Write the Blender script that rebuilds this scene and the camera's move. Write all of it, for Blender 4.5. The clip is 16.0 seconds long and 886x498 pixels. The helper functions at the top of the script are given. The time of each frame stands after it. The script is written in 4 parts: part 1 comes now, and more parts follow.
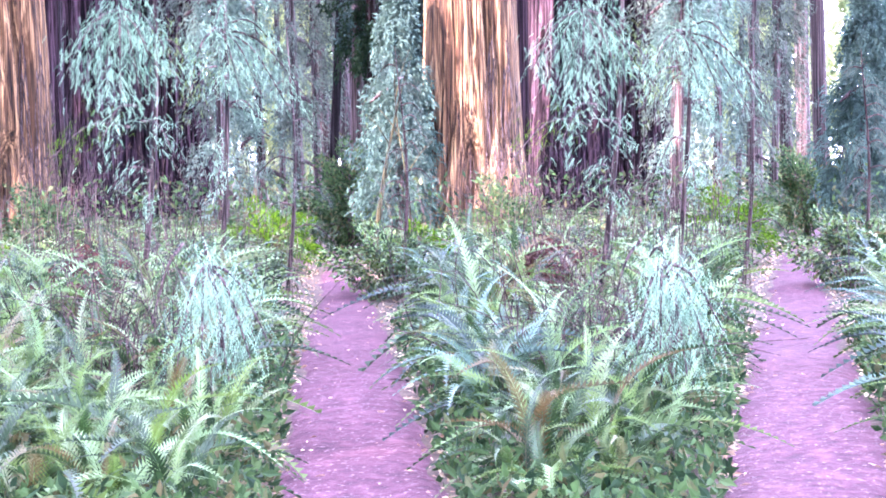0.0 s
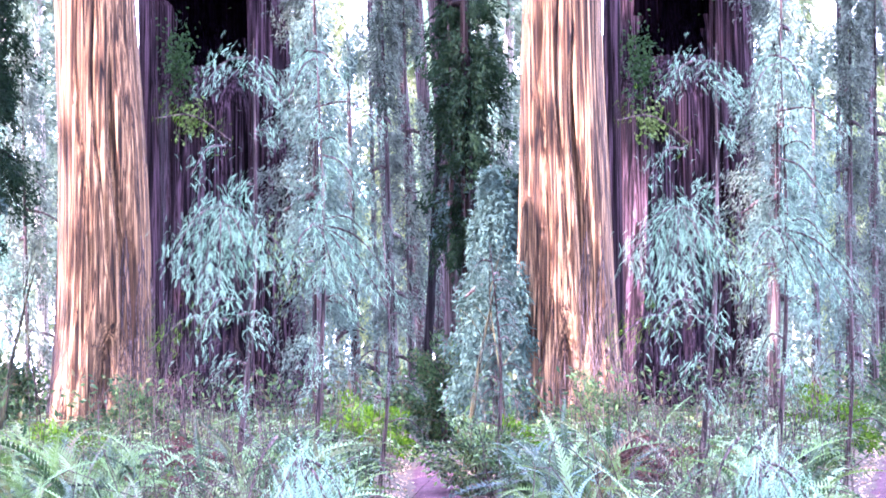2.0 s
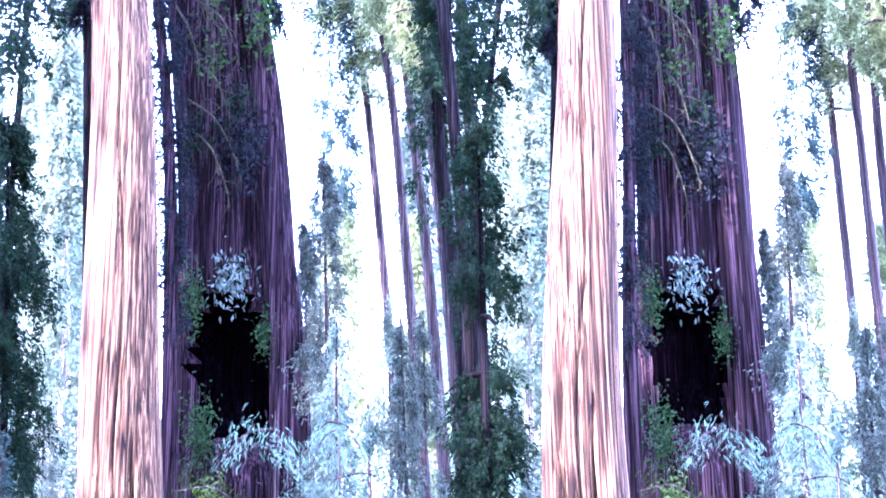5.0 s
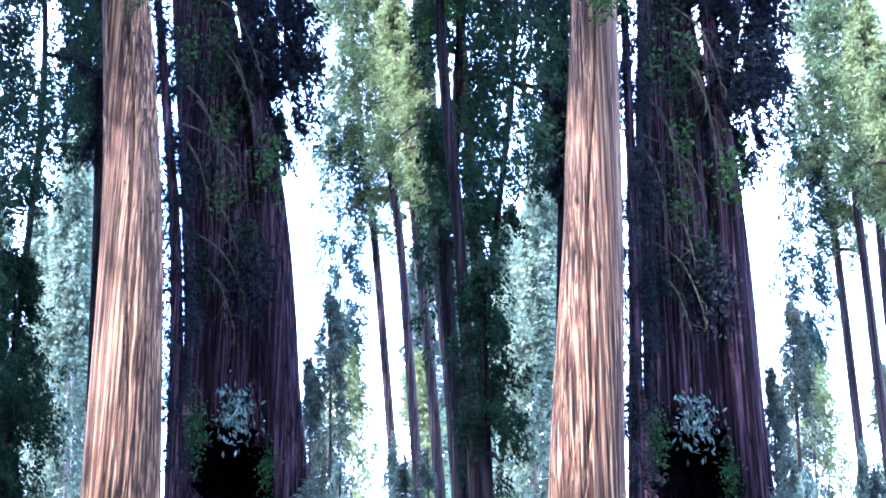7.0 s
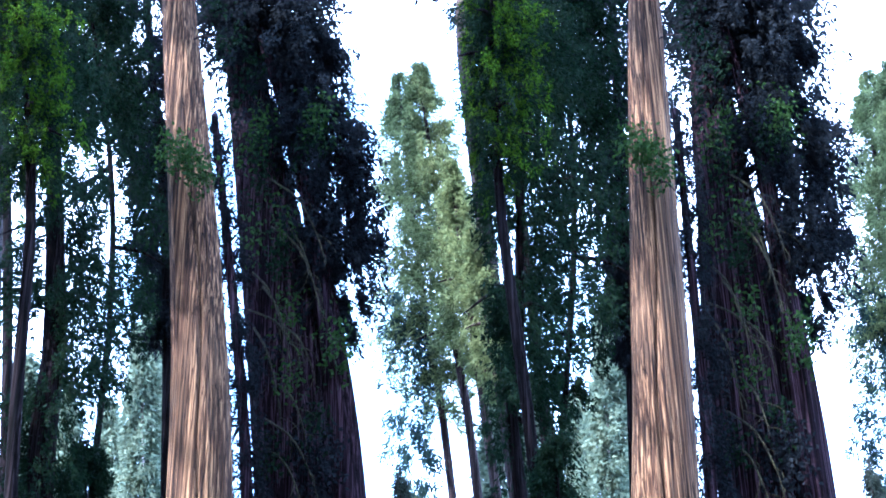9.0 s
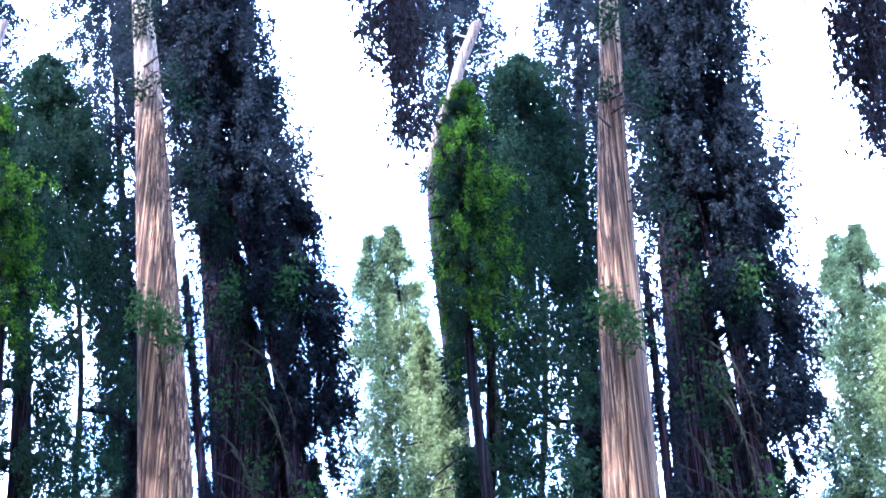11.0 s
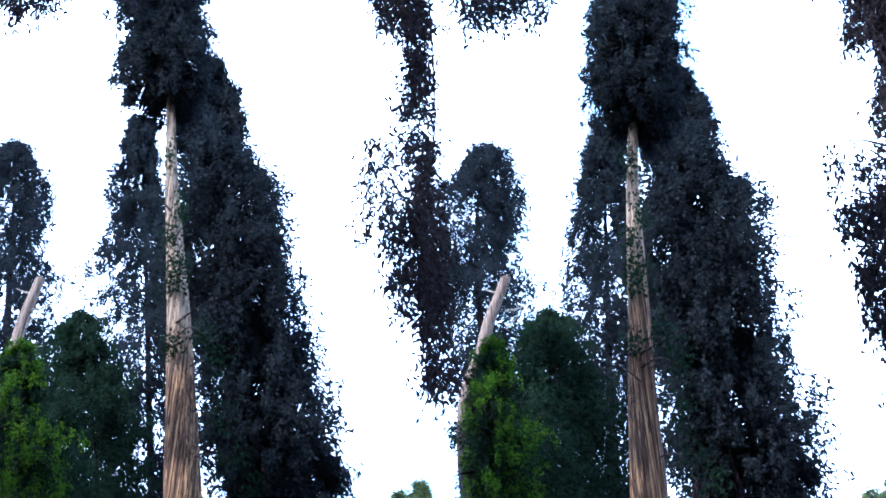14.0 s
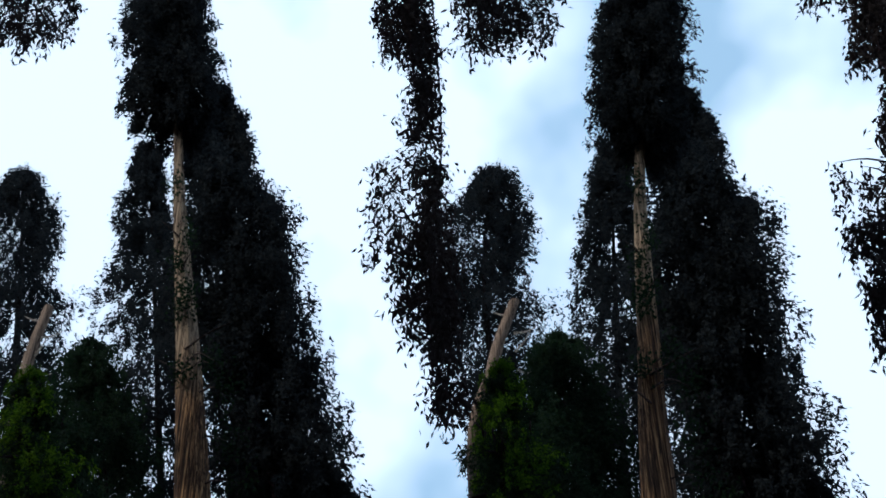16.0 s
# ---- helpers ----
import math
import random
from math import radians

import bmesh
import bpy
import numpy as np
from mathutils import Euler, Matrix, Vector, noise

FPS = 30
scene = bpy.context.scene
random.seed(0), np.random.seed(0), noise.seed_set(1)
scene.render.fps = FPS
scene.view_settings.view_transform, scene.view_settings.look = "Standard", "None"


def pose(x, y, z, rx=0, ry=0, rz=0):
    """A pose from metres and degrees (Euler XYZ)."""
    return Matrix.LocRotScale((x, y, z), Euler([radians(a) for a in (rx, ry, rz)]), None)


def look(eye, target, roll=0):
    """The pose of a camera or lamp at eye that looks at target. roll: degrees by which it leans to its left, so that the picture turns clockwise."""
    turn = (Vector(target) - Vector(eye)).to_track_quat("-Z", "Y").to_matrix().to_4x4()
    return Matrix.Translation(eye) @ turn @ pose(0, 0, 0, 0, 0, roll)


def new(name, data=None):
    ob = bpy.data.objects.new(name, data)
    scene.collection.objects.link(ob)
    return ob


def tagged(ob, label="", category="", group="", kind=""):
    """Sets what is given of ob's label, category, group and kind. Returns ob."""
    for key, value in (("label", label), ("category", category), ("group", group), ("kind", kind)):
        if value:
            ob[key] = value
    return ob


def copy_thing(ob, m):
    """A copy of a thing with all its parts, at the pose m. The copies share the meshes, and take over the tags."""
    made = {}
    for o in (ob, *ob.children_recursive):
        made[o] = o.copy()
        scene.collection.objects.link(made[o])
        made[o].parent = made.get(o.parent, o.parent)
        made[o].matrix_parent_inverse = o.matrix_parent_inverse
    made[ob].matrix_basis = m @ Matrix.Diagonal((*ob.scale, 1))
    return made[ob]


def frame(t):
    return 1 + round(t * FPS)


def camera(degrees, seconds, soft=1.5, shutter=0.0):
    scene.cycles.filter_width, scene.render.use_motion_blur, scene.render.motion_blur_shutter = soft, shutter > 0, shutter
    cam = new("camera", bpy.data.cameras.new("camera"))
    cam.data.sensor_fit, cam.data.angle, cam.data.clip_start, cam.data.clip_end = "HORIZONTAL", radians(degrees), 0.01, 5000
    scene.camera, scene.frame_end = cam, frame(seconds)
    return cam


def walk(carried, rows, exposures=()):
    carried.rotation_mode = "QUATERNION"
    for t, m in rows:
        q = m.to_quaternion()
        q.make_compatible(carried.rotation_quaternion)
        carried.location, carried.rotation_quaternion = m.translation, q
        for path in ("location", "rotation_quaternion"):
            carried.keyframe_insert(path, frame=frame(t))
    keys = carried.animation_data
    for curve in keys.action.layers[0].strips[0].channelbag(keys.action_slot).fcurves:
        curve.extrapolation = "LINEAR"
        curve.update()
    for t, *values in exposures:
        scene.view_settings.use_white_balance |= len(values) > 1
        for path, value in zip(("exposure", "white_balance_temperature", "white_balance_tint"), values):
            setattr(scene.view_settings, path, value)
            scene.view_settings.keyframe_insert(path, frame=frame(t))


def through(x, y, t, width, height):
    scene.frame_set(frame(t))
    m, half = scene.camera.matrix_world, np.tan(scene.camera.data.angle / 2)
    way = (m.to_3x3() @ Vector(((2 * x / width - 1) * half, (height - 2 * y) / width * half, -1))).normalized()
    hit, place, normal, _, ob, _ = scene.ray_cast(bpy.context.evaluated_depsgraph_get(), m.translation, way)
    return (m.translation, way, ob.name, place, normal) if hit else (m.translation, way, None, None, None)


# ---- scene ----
# A hand-held camera on a forest trail, built twice side by side to fit the view: it looks along the ground, then tilts
# up to the tops of the redwoods.
EYE = Vector((0.0, 0.0, 1.6))


def ray(col, rise):
    """Unit direction, col degrees off the plane of the tilt, rise degrees above the horizon in it."""
    a, e = radians(col), radians(rise)
    return Vector((math.sin(a), math.cos(a) * math.cos(e), math.cos(a) * math.sin(e)))


def spot(col, rise, far):
    """The place in that direction, far metres ahead of the eye."""
    d = ray(col, rise)
    return EYE + d * (far / d.y)


cam = camera(32.38, 16.0, soft=1.8)
# seconds, pan, tilt, lean in degrees
PATH = [
    (0.0, 0.05, -3.0, -1.14),
    (0.5, -1.18, -2.06, -1.05),
    (1.0, -2.01, 0.23, -1.05),
    (1.5, -2.84, 2.87, -0.71),
    (2.0, -3.36, 4.36, -0.65),
    (2.5, -3.63, 6.11, -0.73),
    (3.0, -3.81, 9.19, -0.89),
    (3.5, -3.52, 11.33, -1.01),
    (4.0, -3.45, 13.21, -1.03),
    (4.5, -3.55, 15.2, -0.95),
    (4.7, -3.91, 16.48, -0.9),
    (6.8, -4.07, 23.05, -0.79),
    (7.0, -4.16, 23.34, -0.21),
    (7.5, -4.58, 25.07, 0.06),
    (8.0, -5.55, 26.91, -0.54),
    (8.5, -6.66, 27.65, -1.27),
    (9.0, -6.8, 30.01, -1.26),
    (9.2, -6.7, 30.9, -0.62),
    (11.3, -5.24, 36.27, -2.13),
    (11.5, -5.4, 36.42, -2.16),
    (12.0, -5.77, 38.37, -1.65),
    (12.5, -6.1, 40.3, -1.5),
    (13.0, -6.3, 41.84, -1.43),
    (13.5, -6.56, 43.97, -1.22),
    (14.0, -6.38, 45.62, -1.42),
    (14.5, -6.14, 46.94, -1.7),
    (15.0, -6.5, 48.74, -1.68),
    (15.5, -6.56, 48.38, -1.72),
    (16.0, -6.78, 46.51, -1.77),
]


def aim(pan, tilt, lean):
    p, e = radians(pan), radians(tilt)
    return look(EYE, EYE + Vector((math.sin(p) * math.cos(e), math.cos(p) * math.cos(e), math.sin(e))), lean)


# the camera's automatic exposure and white balance
EXPOSURES = [
    (0.0, 4.6, 5150, 44), (1.5, 4.5, 5000, 46), (3.5, 4.45, 4720, 47), (4.7, 4.75, 4450, 49), (6.8, 3.5, 4250, 28), (8.0, 2.85, 4250, 22), (9.2, 2.63, 4250, 18),
    (11.3, 3.18, 4150, 23), (12.5, 2.8, 4150, 22), (13.5, 2.15, 4250, 15), (14.5, 1.1, 4600, 10), (15.0, 0.2, 4850, 6), (16.0, -0.65, 5200, 5),
]
walk(cam, [(t, aim(p, e, r)) for t, p, e, r in PATH], EXPOSURES)

# ---- sky and sun ----
SUN_FROM = Vector((-0.62, -0.50, 0.60)).normalized()
world = bpy.data.worlds.new("sky")
scene.world = world
world.use_nodes = True
wn, wl = world.node_tree.nodes, world.node_tree.links
wn.clear()
sky = wn.new("ShaderNodeTexSky")
sky.sky_type = "NISHITA"
sky.sun_disc = False
sky.sun_elevation = math.asin(SUN_FROM.z)
sky.sun_rotation = math.atan2(SUN_FROM.x, SUN_FROM.y)
coords = wn.new("ShaderNodeTexCoord")
clouds = wn.new("ShaderNodeTexNoise")
clouds.inputs["Scale"].default_value = 2.6
clouds.inputs["Detail"].default_value = 5
clouds.inputs["Roughness"].default_value = 0.5
ramp = wn.new("ShaderNodeValToRGB")
ramp.color_ramp.elements[0].position, ramp.color_ramp.elements[0].color = 0.42, (0, 0, 0, 1)
ramp.color_ramp.elements[1].position = 0.5
veil = wn.new("ShaderNodeMix")
veil.data_type = "RGBA"
veil.inputs[0].default_value = 0.75
veil.inputs[7].default_value = (10.5, 13.5, 15.6, 1)
mix = wn.new("ShaderNodeMix")
mix.data_type = "RGBA"
mix.inputs[7].default_value = (18.5, 19.0, 19.8, 1)
bg = wn.new("ShaderNodeBackground")
bg.inputs["Strength"].default_value = 0.09
out = wn.new("ShaderNodeOutputWorld")
drift = wn.new("ShaderNodeMapping")
drift.inputs["Location"].default_value = (0.55, 0.2, 0.1)
wl.new(coords.outputs["Generated"], drift.inputs["Vector"])
wl.new(drift.outputs["Vector"], clouds.inputs["Vector"])
wl.new(clouds.outputs["Fac"], ramp.inputs["Fac"])
wl.new(ramp.outputs["Color"], mix.inputs[0])
wl.new(sky.outputs["Color"], veil.inputs[6])
wl.new(veil.outputs[2], mix.inputs[6])
wl.new(mix.outputs[2], bg.inputs["Color"])
wl.new(bg.outputs["Background"], out.inputs["Surface"])
lamp = bpy.data.lights.new("sun", "SUN")
lamp.energy, lamp.angle, lamp.color = 5.0, radians(1.0), (1.0, 0.82, 0.6)
new("sun", lamp).matrix_world = look(SUN_FROM * 90, (0, 0, 0))


# ---- materials ----
def material(name):
    m = bpy.data.materials.new(name)
    m.use_nodes = True
    return m, m.node_tree.nodes, m.node_tree.links, m.node_tree.nodes["Principled BSDF"]


def noise_node(n, l, scale, detail=4, stretch=(1, 1, 1), rough=0.6):
    tc, mp, tx = n.new("ShaderNodeTexCoord"), n.new("ShaderNodeMapping"), n.new("ShaderNodeTexNoise")
    mp.inputs["Scale"].default_value = stretch
    tx.inputs["Scale"].default_value, tx.inputs["Detail"].default_value, tx.inputs["Roughness"].default_value = scale, detail, rough
    l.new(tc.outputs["Object"], mp.inputs["Vector"])
    l.new(mp.outputs["Vector"], tx.inputs["Vector"])
    return tx.outputs["Fac"]


def ramp_node(n, l, fac, *stops):
    r = n.new("ShaderNodeValToRGB")
    r.color_ramp.elements[0].position, r.color_ramp.elements[0].color = stops[0][0], (*stops[0][1], 1)
    r.color_ramp.elements[1].position, r.color_ramp.elements[1].color = stops[-1][0], (*stops[-1][1], 1)
    for p, c in stops[1:-1]:
        r.color_ramp.elements.new(p).color = (*c, 1)
    l.new(fac, r.inputs["Fac"])
    return r.outputs["Color"]


def mixed(n, l, fac, a, b, mode="MIX"):
    x = n.new("ShaderNodeMix")
    x.data_type, x.blend_type = "RGBA", mode
    for socket, value in ((x.inputs[0], fac), (x.inputs[6], a), (x.inputs[7], b)):
        if isinstance(value, (int, float)):
            socket.default_value = value
        elif isinstance(value, tuple):
            socket.default_value = (*value, 1)
        else:
            l.new(value, socket)
    return x.outputs[2]


def bump(n, l, height, b, strength, distance):
    x = n.new("ShaderNodeBump")
    x.inputs["Strength"].default_value, x.inputs["Distance"].default_value = strength, distance
    l.new(height, x.inputs["Height"])
    l.new(x.outputs["Normal"], b.inputs["Normal"])


def bark_material(name, dark, mid, light, patch=None, bare=None, gloss=0.2):
    """Fibrous redwood bark: long upright strips, grey weathering, dark cracks."""
    m, n, l, b = material(name)
    strips = noise_node(n, l, 17.0, 3, (1.0, 1.0, 0.007), 0.6)
    fine = noise_node(n, l, 45.0, 2, (1.0, 1.0, 0.008), 0.6)
    broad = noise_node(n, l, 0.5, 3, (1.0, 1.0, 0.3))
    col = ramp_node(n, l, strips, (0.34, dark), (0.48, mid), (0.64, light))
    col = mixed(n, l, ramp_node(n, l, fine, (0.43, (0, 0, 0)), (0.54, (1, 1, 1))), mixed(n, l, 1.0, col, (0.36, 0.31, 0.28), "MULTIPLY"), col)
    cracks = noise_node(n, l, 9.0, 2, (1.0, 1.0, 0.012), 0.5)
    split = ramp_node(n, l, cracks, (0.475, (1, 1, 1)), (0.49, (0.16, 0.12, 0.11)), (0.505, (0.16, 0.12, 0.11)), (0.52, (1, 1, 1)))
    if patch:
        col = mixed(n, l, ramp_node(n, l, broad, (0.5, (0, 0, 0)), (0.68, (0.55, 0.55, 0.55))), col, patch)
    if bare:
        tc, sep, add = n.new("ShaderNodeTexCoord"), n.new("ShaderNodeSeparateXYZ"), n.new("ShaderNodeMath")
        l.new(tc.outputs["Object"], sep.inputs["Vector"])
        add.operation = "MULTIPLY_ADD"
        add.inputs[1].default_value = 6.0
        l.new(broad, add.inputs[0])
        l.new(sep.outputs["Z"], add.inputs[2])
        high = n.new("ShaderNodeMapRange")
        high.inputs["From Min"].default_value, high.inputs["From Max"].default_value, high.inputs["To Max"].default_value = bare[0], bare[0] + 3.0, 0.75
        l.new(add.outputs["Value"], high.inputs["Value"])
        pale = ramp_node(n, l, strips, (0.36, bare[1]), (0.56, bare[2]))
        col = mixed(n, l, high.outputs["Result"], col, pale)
    col = mixed(n, l, 1.0, col, split, "MULTIPLY")
    l.new(col, b.inputs["Base Color"])
    b.inputs["Roughness"].default_value = 0.92
    b.inputs["Specular IOR Level"].default_value = gloss
    bump(n, l, mixed(n, l, 1.0, strips, split, "MULTIPLY"), b, 0.8, 0.045)
    return m


def leaf_material(name, dark, light, through=0.35, warm=None, gloss=(0.75, 0.12), more=()):
    m, n, l, b = material(name)
    geo = n.new("ShaderNodeNewGeometry")
    broad = noise_node(n, l, 0.7, 3)
    stops = [(0.0, dark), *more, (0.75, light)] + ([(0.97, warm)] if warm else [])
    own, both, wrap = n.new("ShaderNodeObjectInfo"), n.new("ShaderNodeMath"), n.new("ShaderNodeMath")
    both.operation, wrap.operation = "ADD", "FRACT"
    l.new(geo.outputs["Random Per Island"], both.inputs[0])
    l.new(own.outputs["Random"], both.inputs[1])
    l.new(both.outputs["Value"], wrap.inputs[0])
    col = ramp_node(n, l, wrap.outputs["Value"], *stops)
    col = mixed(n, l, ramp_node(n, l, broad, (0.35, (0, 0, 0)), (0.7, (0.6, 0.6, 0.6))), col, dark)
    l.new(col, b.inputs["Base Color"])
    b.inputs["Roughness"].default_value = gloss[0]
    b.inputs["Specular IOR Level"].default_value = gloss[1]
    tr, mx = n.new("ShaderNodeBsdfTranslucent"), n.new("ShaderNodeMixShader")
    mx.inputs["Fac"].default_value = through
    l.new(col, tr.inputs["Color"])
    l.new(b.outputs["BSDF"], mx.inputs[1])
    l.new(tr.outputs["BSDF"], mx.inputs[2])
    l.new(mx.outputs["Shader"], n["Material Output"].inputs["Surface"])
    return m


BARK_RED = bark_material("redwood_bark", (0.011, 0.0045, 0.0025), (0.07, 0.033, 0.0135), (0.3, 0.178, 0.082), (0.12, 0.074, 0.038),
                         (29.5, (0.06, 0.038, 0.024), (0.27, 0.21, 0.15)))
# the great trunk's purple shade is put into this bark colour
BARK_GREY = bark_material("shade_purple_bark", (0.002, 0.0015, 0.002), (0.013, 0.007, 0.010), (0.075, 0.045, 0.056), (0.009, 0.006, 0.01), gloss=0.05)
# near-black bark colour that stands in for shade on the dark stems
BARK_DARK = bark_material("shade_dark_bark", (0.002, 0.002, 0.002), (0.008, 0.006, 0.007), (0.025, 0.019, 0.02), gloss=0.05)
BARK_FAR = bark_material("conifer_bark", (0.014, 0.009, 0.009), (0.042, 0.027, 0.026), (0.1, 0.07, 0.066))
# dark lower down so the snag's foot hardly shows in the camera's view
BARK_BROKEN = bark_material("snag_wood_dark_below", (0.008, 0.006, 0.006), (0.025, 0.018, 0.018), (0.06, 0.045, 0.045), None, (40.0, (0.07, 0.045, 0.03), (0.24, 0.17, 0.12)))
BARK_SNAG = bark_material("pale_snag_and_far_bark", (0.2, 0.16, 0.13), (0.42, 0.36, 0.3), (0.6, 0.54, 0.47))
TWIG = bark_material("dead_twigs", (0.02, 0.012, 0.011), (0.052, 0.031, 0.029), (0.12, 0.08, 0.068))
MOSSY = bark_material("mossy_dead_wood", (0.01, 0.009, 0.004), (0.03, 0.028, 0.011), (0.07, 0.06, 0.025))
# char, coloured blacker than charcoal to put the hollow's shade in
CHAR = bark_material("charred_and_shaded_wood", (0.0004, 0.0002, 0.0006), (0.001, 0.0006, 0.0013), (0.003, 0.0018, 0.0035), gloss=0.0)
# the crowns' shade is put into these two needle colours, the first with a bluish veil
LEAF_DARK = leaf_material("shade_dark_needles", (0.006, 0.008, 0.010), (0.02, 0.023, 0.025), 0.42, gloss=(0.85, 0.05))
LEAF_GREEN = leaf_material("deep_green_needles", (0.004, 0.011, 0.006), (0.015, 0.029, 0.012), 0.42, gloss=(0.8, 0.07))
# sunlight on foliage is put into this bright green
LEAF_LIT = leaf_material("sunlit_green_needles", (0.012, 0.034, 0.002), (0.07, 0.128, 0.004), 0.45, gloss=(0.8, 0.04))
# sunlight and haze on firs further off are put into this pale green
LEAF_PALE = leaf_material("sunlit_pale_needles", (0.065, 0.085, 0.03), (0.23, 0.265, 0.1), 0.45)
LEAF_HEMLOCK = leaf_material("hemlock_needles", (0.03, 0.066, 0.038), (0.25, 0.37, 0.23), 0.4)
LEAF_MIST = leaf_material("pale_hemlock_needles", (0.024, 0.045, 0.034), (0.14, 0.19, 0.14), 0.4)
# shade among the young conifers is put into this needle colour
LEAF_BLUE = leaf_material("shaded_fir_needles", (0.024, 0.034, 0.026), (0.11, 0.13, 0.09), 0.4)
LEAF_FERN = leaf_material("sword_fern", (0.008, 0.02, 0.005), (0.16, 0.24, 0.1), 0.4, (0.08, 0.05, 0.015), (0.5, 0.3), ((0.35, (0.018, 0.042, 0.008)), (0.58, (0.09, 0.135, 0.02))))
# the same fern with shade put into its colour
LEAF_FERN_SHADED = leaf_material("shaded_sword_fern", (0.006, 0.017, 0.012), (0.09, 0.15, 0.11), 0.35, None, (0.42, 0.4), ((0.45, (0.02, 0.045, 0.03)),))
LEAF_RUST = leaf_material("withered_fern", (0.022, 0.009, 0.008), (0.1, 0.04, 0.03), 0.35)
LEAF_AQUA = leaf_material("drooping_hemlock_needles", (0.042, 0.078, 0.044), (0.24, 0.36, 0.235), 0.4)
LEAF_BRUSH = leaf_material("undergrowth_leaves", (0.008, 0.02, 0.008), (0.06, 0.105, 0.03), 0.35, (0.09, 0.07, 0.03))
# needle colour that carries the far firs' sunlight and haze
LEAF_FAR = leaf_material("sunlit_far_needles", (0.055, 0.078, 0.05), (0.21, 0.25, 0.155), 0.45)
# darker needle colour that stands in for shade on the conifers
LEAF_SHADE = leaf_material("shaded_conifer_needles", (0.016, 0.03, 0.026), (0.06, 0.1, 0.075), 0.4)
LEAF_BAY = leaf_material("dull_brown_leaves", (0.007, 0.005, 0.006), (0.022, 0.016, 0.016), 0.4)
LEAF_TUFT = leaf_material("tuft_needles", (0.012, 0.03, 0.006), (0.045, 0.085, 0.016), 0.4)
LEAF_IVY = leaf_material("clinging_leaves", (0.01, 0.028, 0.008), (0.036, 0.075, 0.018), 0.3)
LEAF_MOSS = leaf_material("moss", (0.05, 0.08, 0.015), (0.15, 0.19, 0.05), 0.3)
# sunlight on the leaves over the hollow is put into their pale colour
LEAF_WHITE = leaf_material("pale_broad_leaves", (0.03, 0.06, 0.03), (0.19, 0.235, 0.2), 0.3)


def soil_material(name, stops, scale, litter):
    m, n, l, b = material(name)
    fine, broad, mid = noise_node(n, l, scale, 6, rough=0.7), noise_node(n, l, 0.8, 3), noise_node(n, l, scale * 3.5, 2)
    col = ramp_node(n, l, fine, *stops)
    col = mixed(n, l, ramp_node(n, l, mid, (0.63, (0, 0, 0)), (0.68, (0.8, 0.8, 0.8))), col, litter)
    col = mixed(n, l, ramp_node(n, l, broad, (0.4, (0, 0, 0)), (0.65, (0.5, 0.5, 0.5))), col, mixed(n, l, 1.0, col, (0.6, 0.55, 0.55), "MULTIPLY"))
    l.new(col, b.inputs["Base Color"])
    b.inputs["Roughness"].default_value = 0.95
    b.inputs["Specular IOR Level"].default_value = 0.1
    bump(n, l, fine, b, 0.7, 0.04)
    return m


SOIL = soil_material("forest_floor", ((0.3, (0.02, 0.014, 0.011)), (0.5, (0.05, 0.035, 0.025)), (0.7, (0.1, 0.07, 0.05))), 6, (0.15, 0.1, 0.06))
TRAIL = soil_material("trail_dirt", ((0.3, (0.025, 0.0105, 0.0145)), (0.5, (0.052, 0.0215, 0.029)), (0.7, (0.09, 0.041, 0.05))), 9, (0.17, 0.12, 0.12))


# ---- mesh helpers ----
def raw(name, verts, faces, mat, smooth=False):
    """A mesh from arrays: verts (n, 3) and faces (m, k)."""
    verts, faces = np.asarray(verts, np.float32), np.asarray(faces, np.int32)
    me = bpy.data.meshes.new(name)
    k = faces.shape[1]
    me.vertices.add(len(verts))
    me.vertices.foreach_set("co", verts.ravel())
    me.loops.add(faces.size)
    me.loops.foreach_set("vertex_index", faces.ravel())
    me.polygons.add(len(faces))
    me.polygons.foreach_set("loop_start", np.arange(0, faces.size, k, dtype=np.int32))
    me.polygons.foreach_set("use_smooth", np.full(len(faces), smooth))
    me.update(calc_edges=True)
    for x in mat if isinstance(mat, (list, tuple)) else [mat]:
        me.materials.append(x)
    return me


def part(name, mesh, parent=None, label="", kind=""):
    ob = new(name, mesh)
    ob.parent = parent
    return tagged(ob, label, kind=kind)


def thing(name, place=(0, 0, 0), label="", category="", group="", kind=""):
    ob = new(name)
    ob.location = place
    ob.empty_display_size = 0.2
    return tagged(ob, label, category, group, kind)


def spline(points, n):
    """n points along a smooth curve through the given ones."""
    p = np.array([tuple(x) for x in points], float)
    if len(p) == 2:
        return p[0] + np.linspace(0, 1, n)[:, None] * (p[1] - p[0])
    q = np.vstack([2 * p[0] - p[1], p, 2 * p[-1] - p[-2]])
    res = []
    for u in np.linspace(0, len(p) - 1 - 1e-9, n):
        i, f = int(u), u - int(u)
        a, b, c, d = q[i], q[i + 1], q[i + 2], q[i + 3]
        res.append(0.5 * (2 * b + (c - a) * f + (2 * a - 5 * b + 4 * c - d) * f * f + (3 * b - a - 3 * c + d) * f ** 3))
    res = np.array(res)
    run = np.concatenate([[0], np.cumsum(np.linalg.norm(np.diff(res, axis=0), axis=1))])
    even = np.linspace(0, run[-1], n)
    return np.stack([np.interp(even, run, res[:, k]) for k in range(3)], 1)


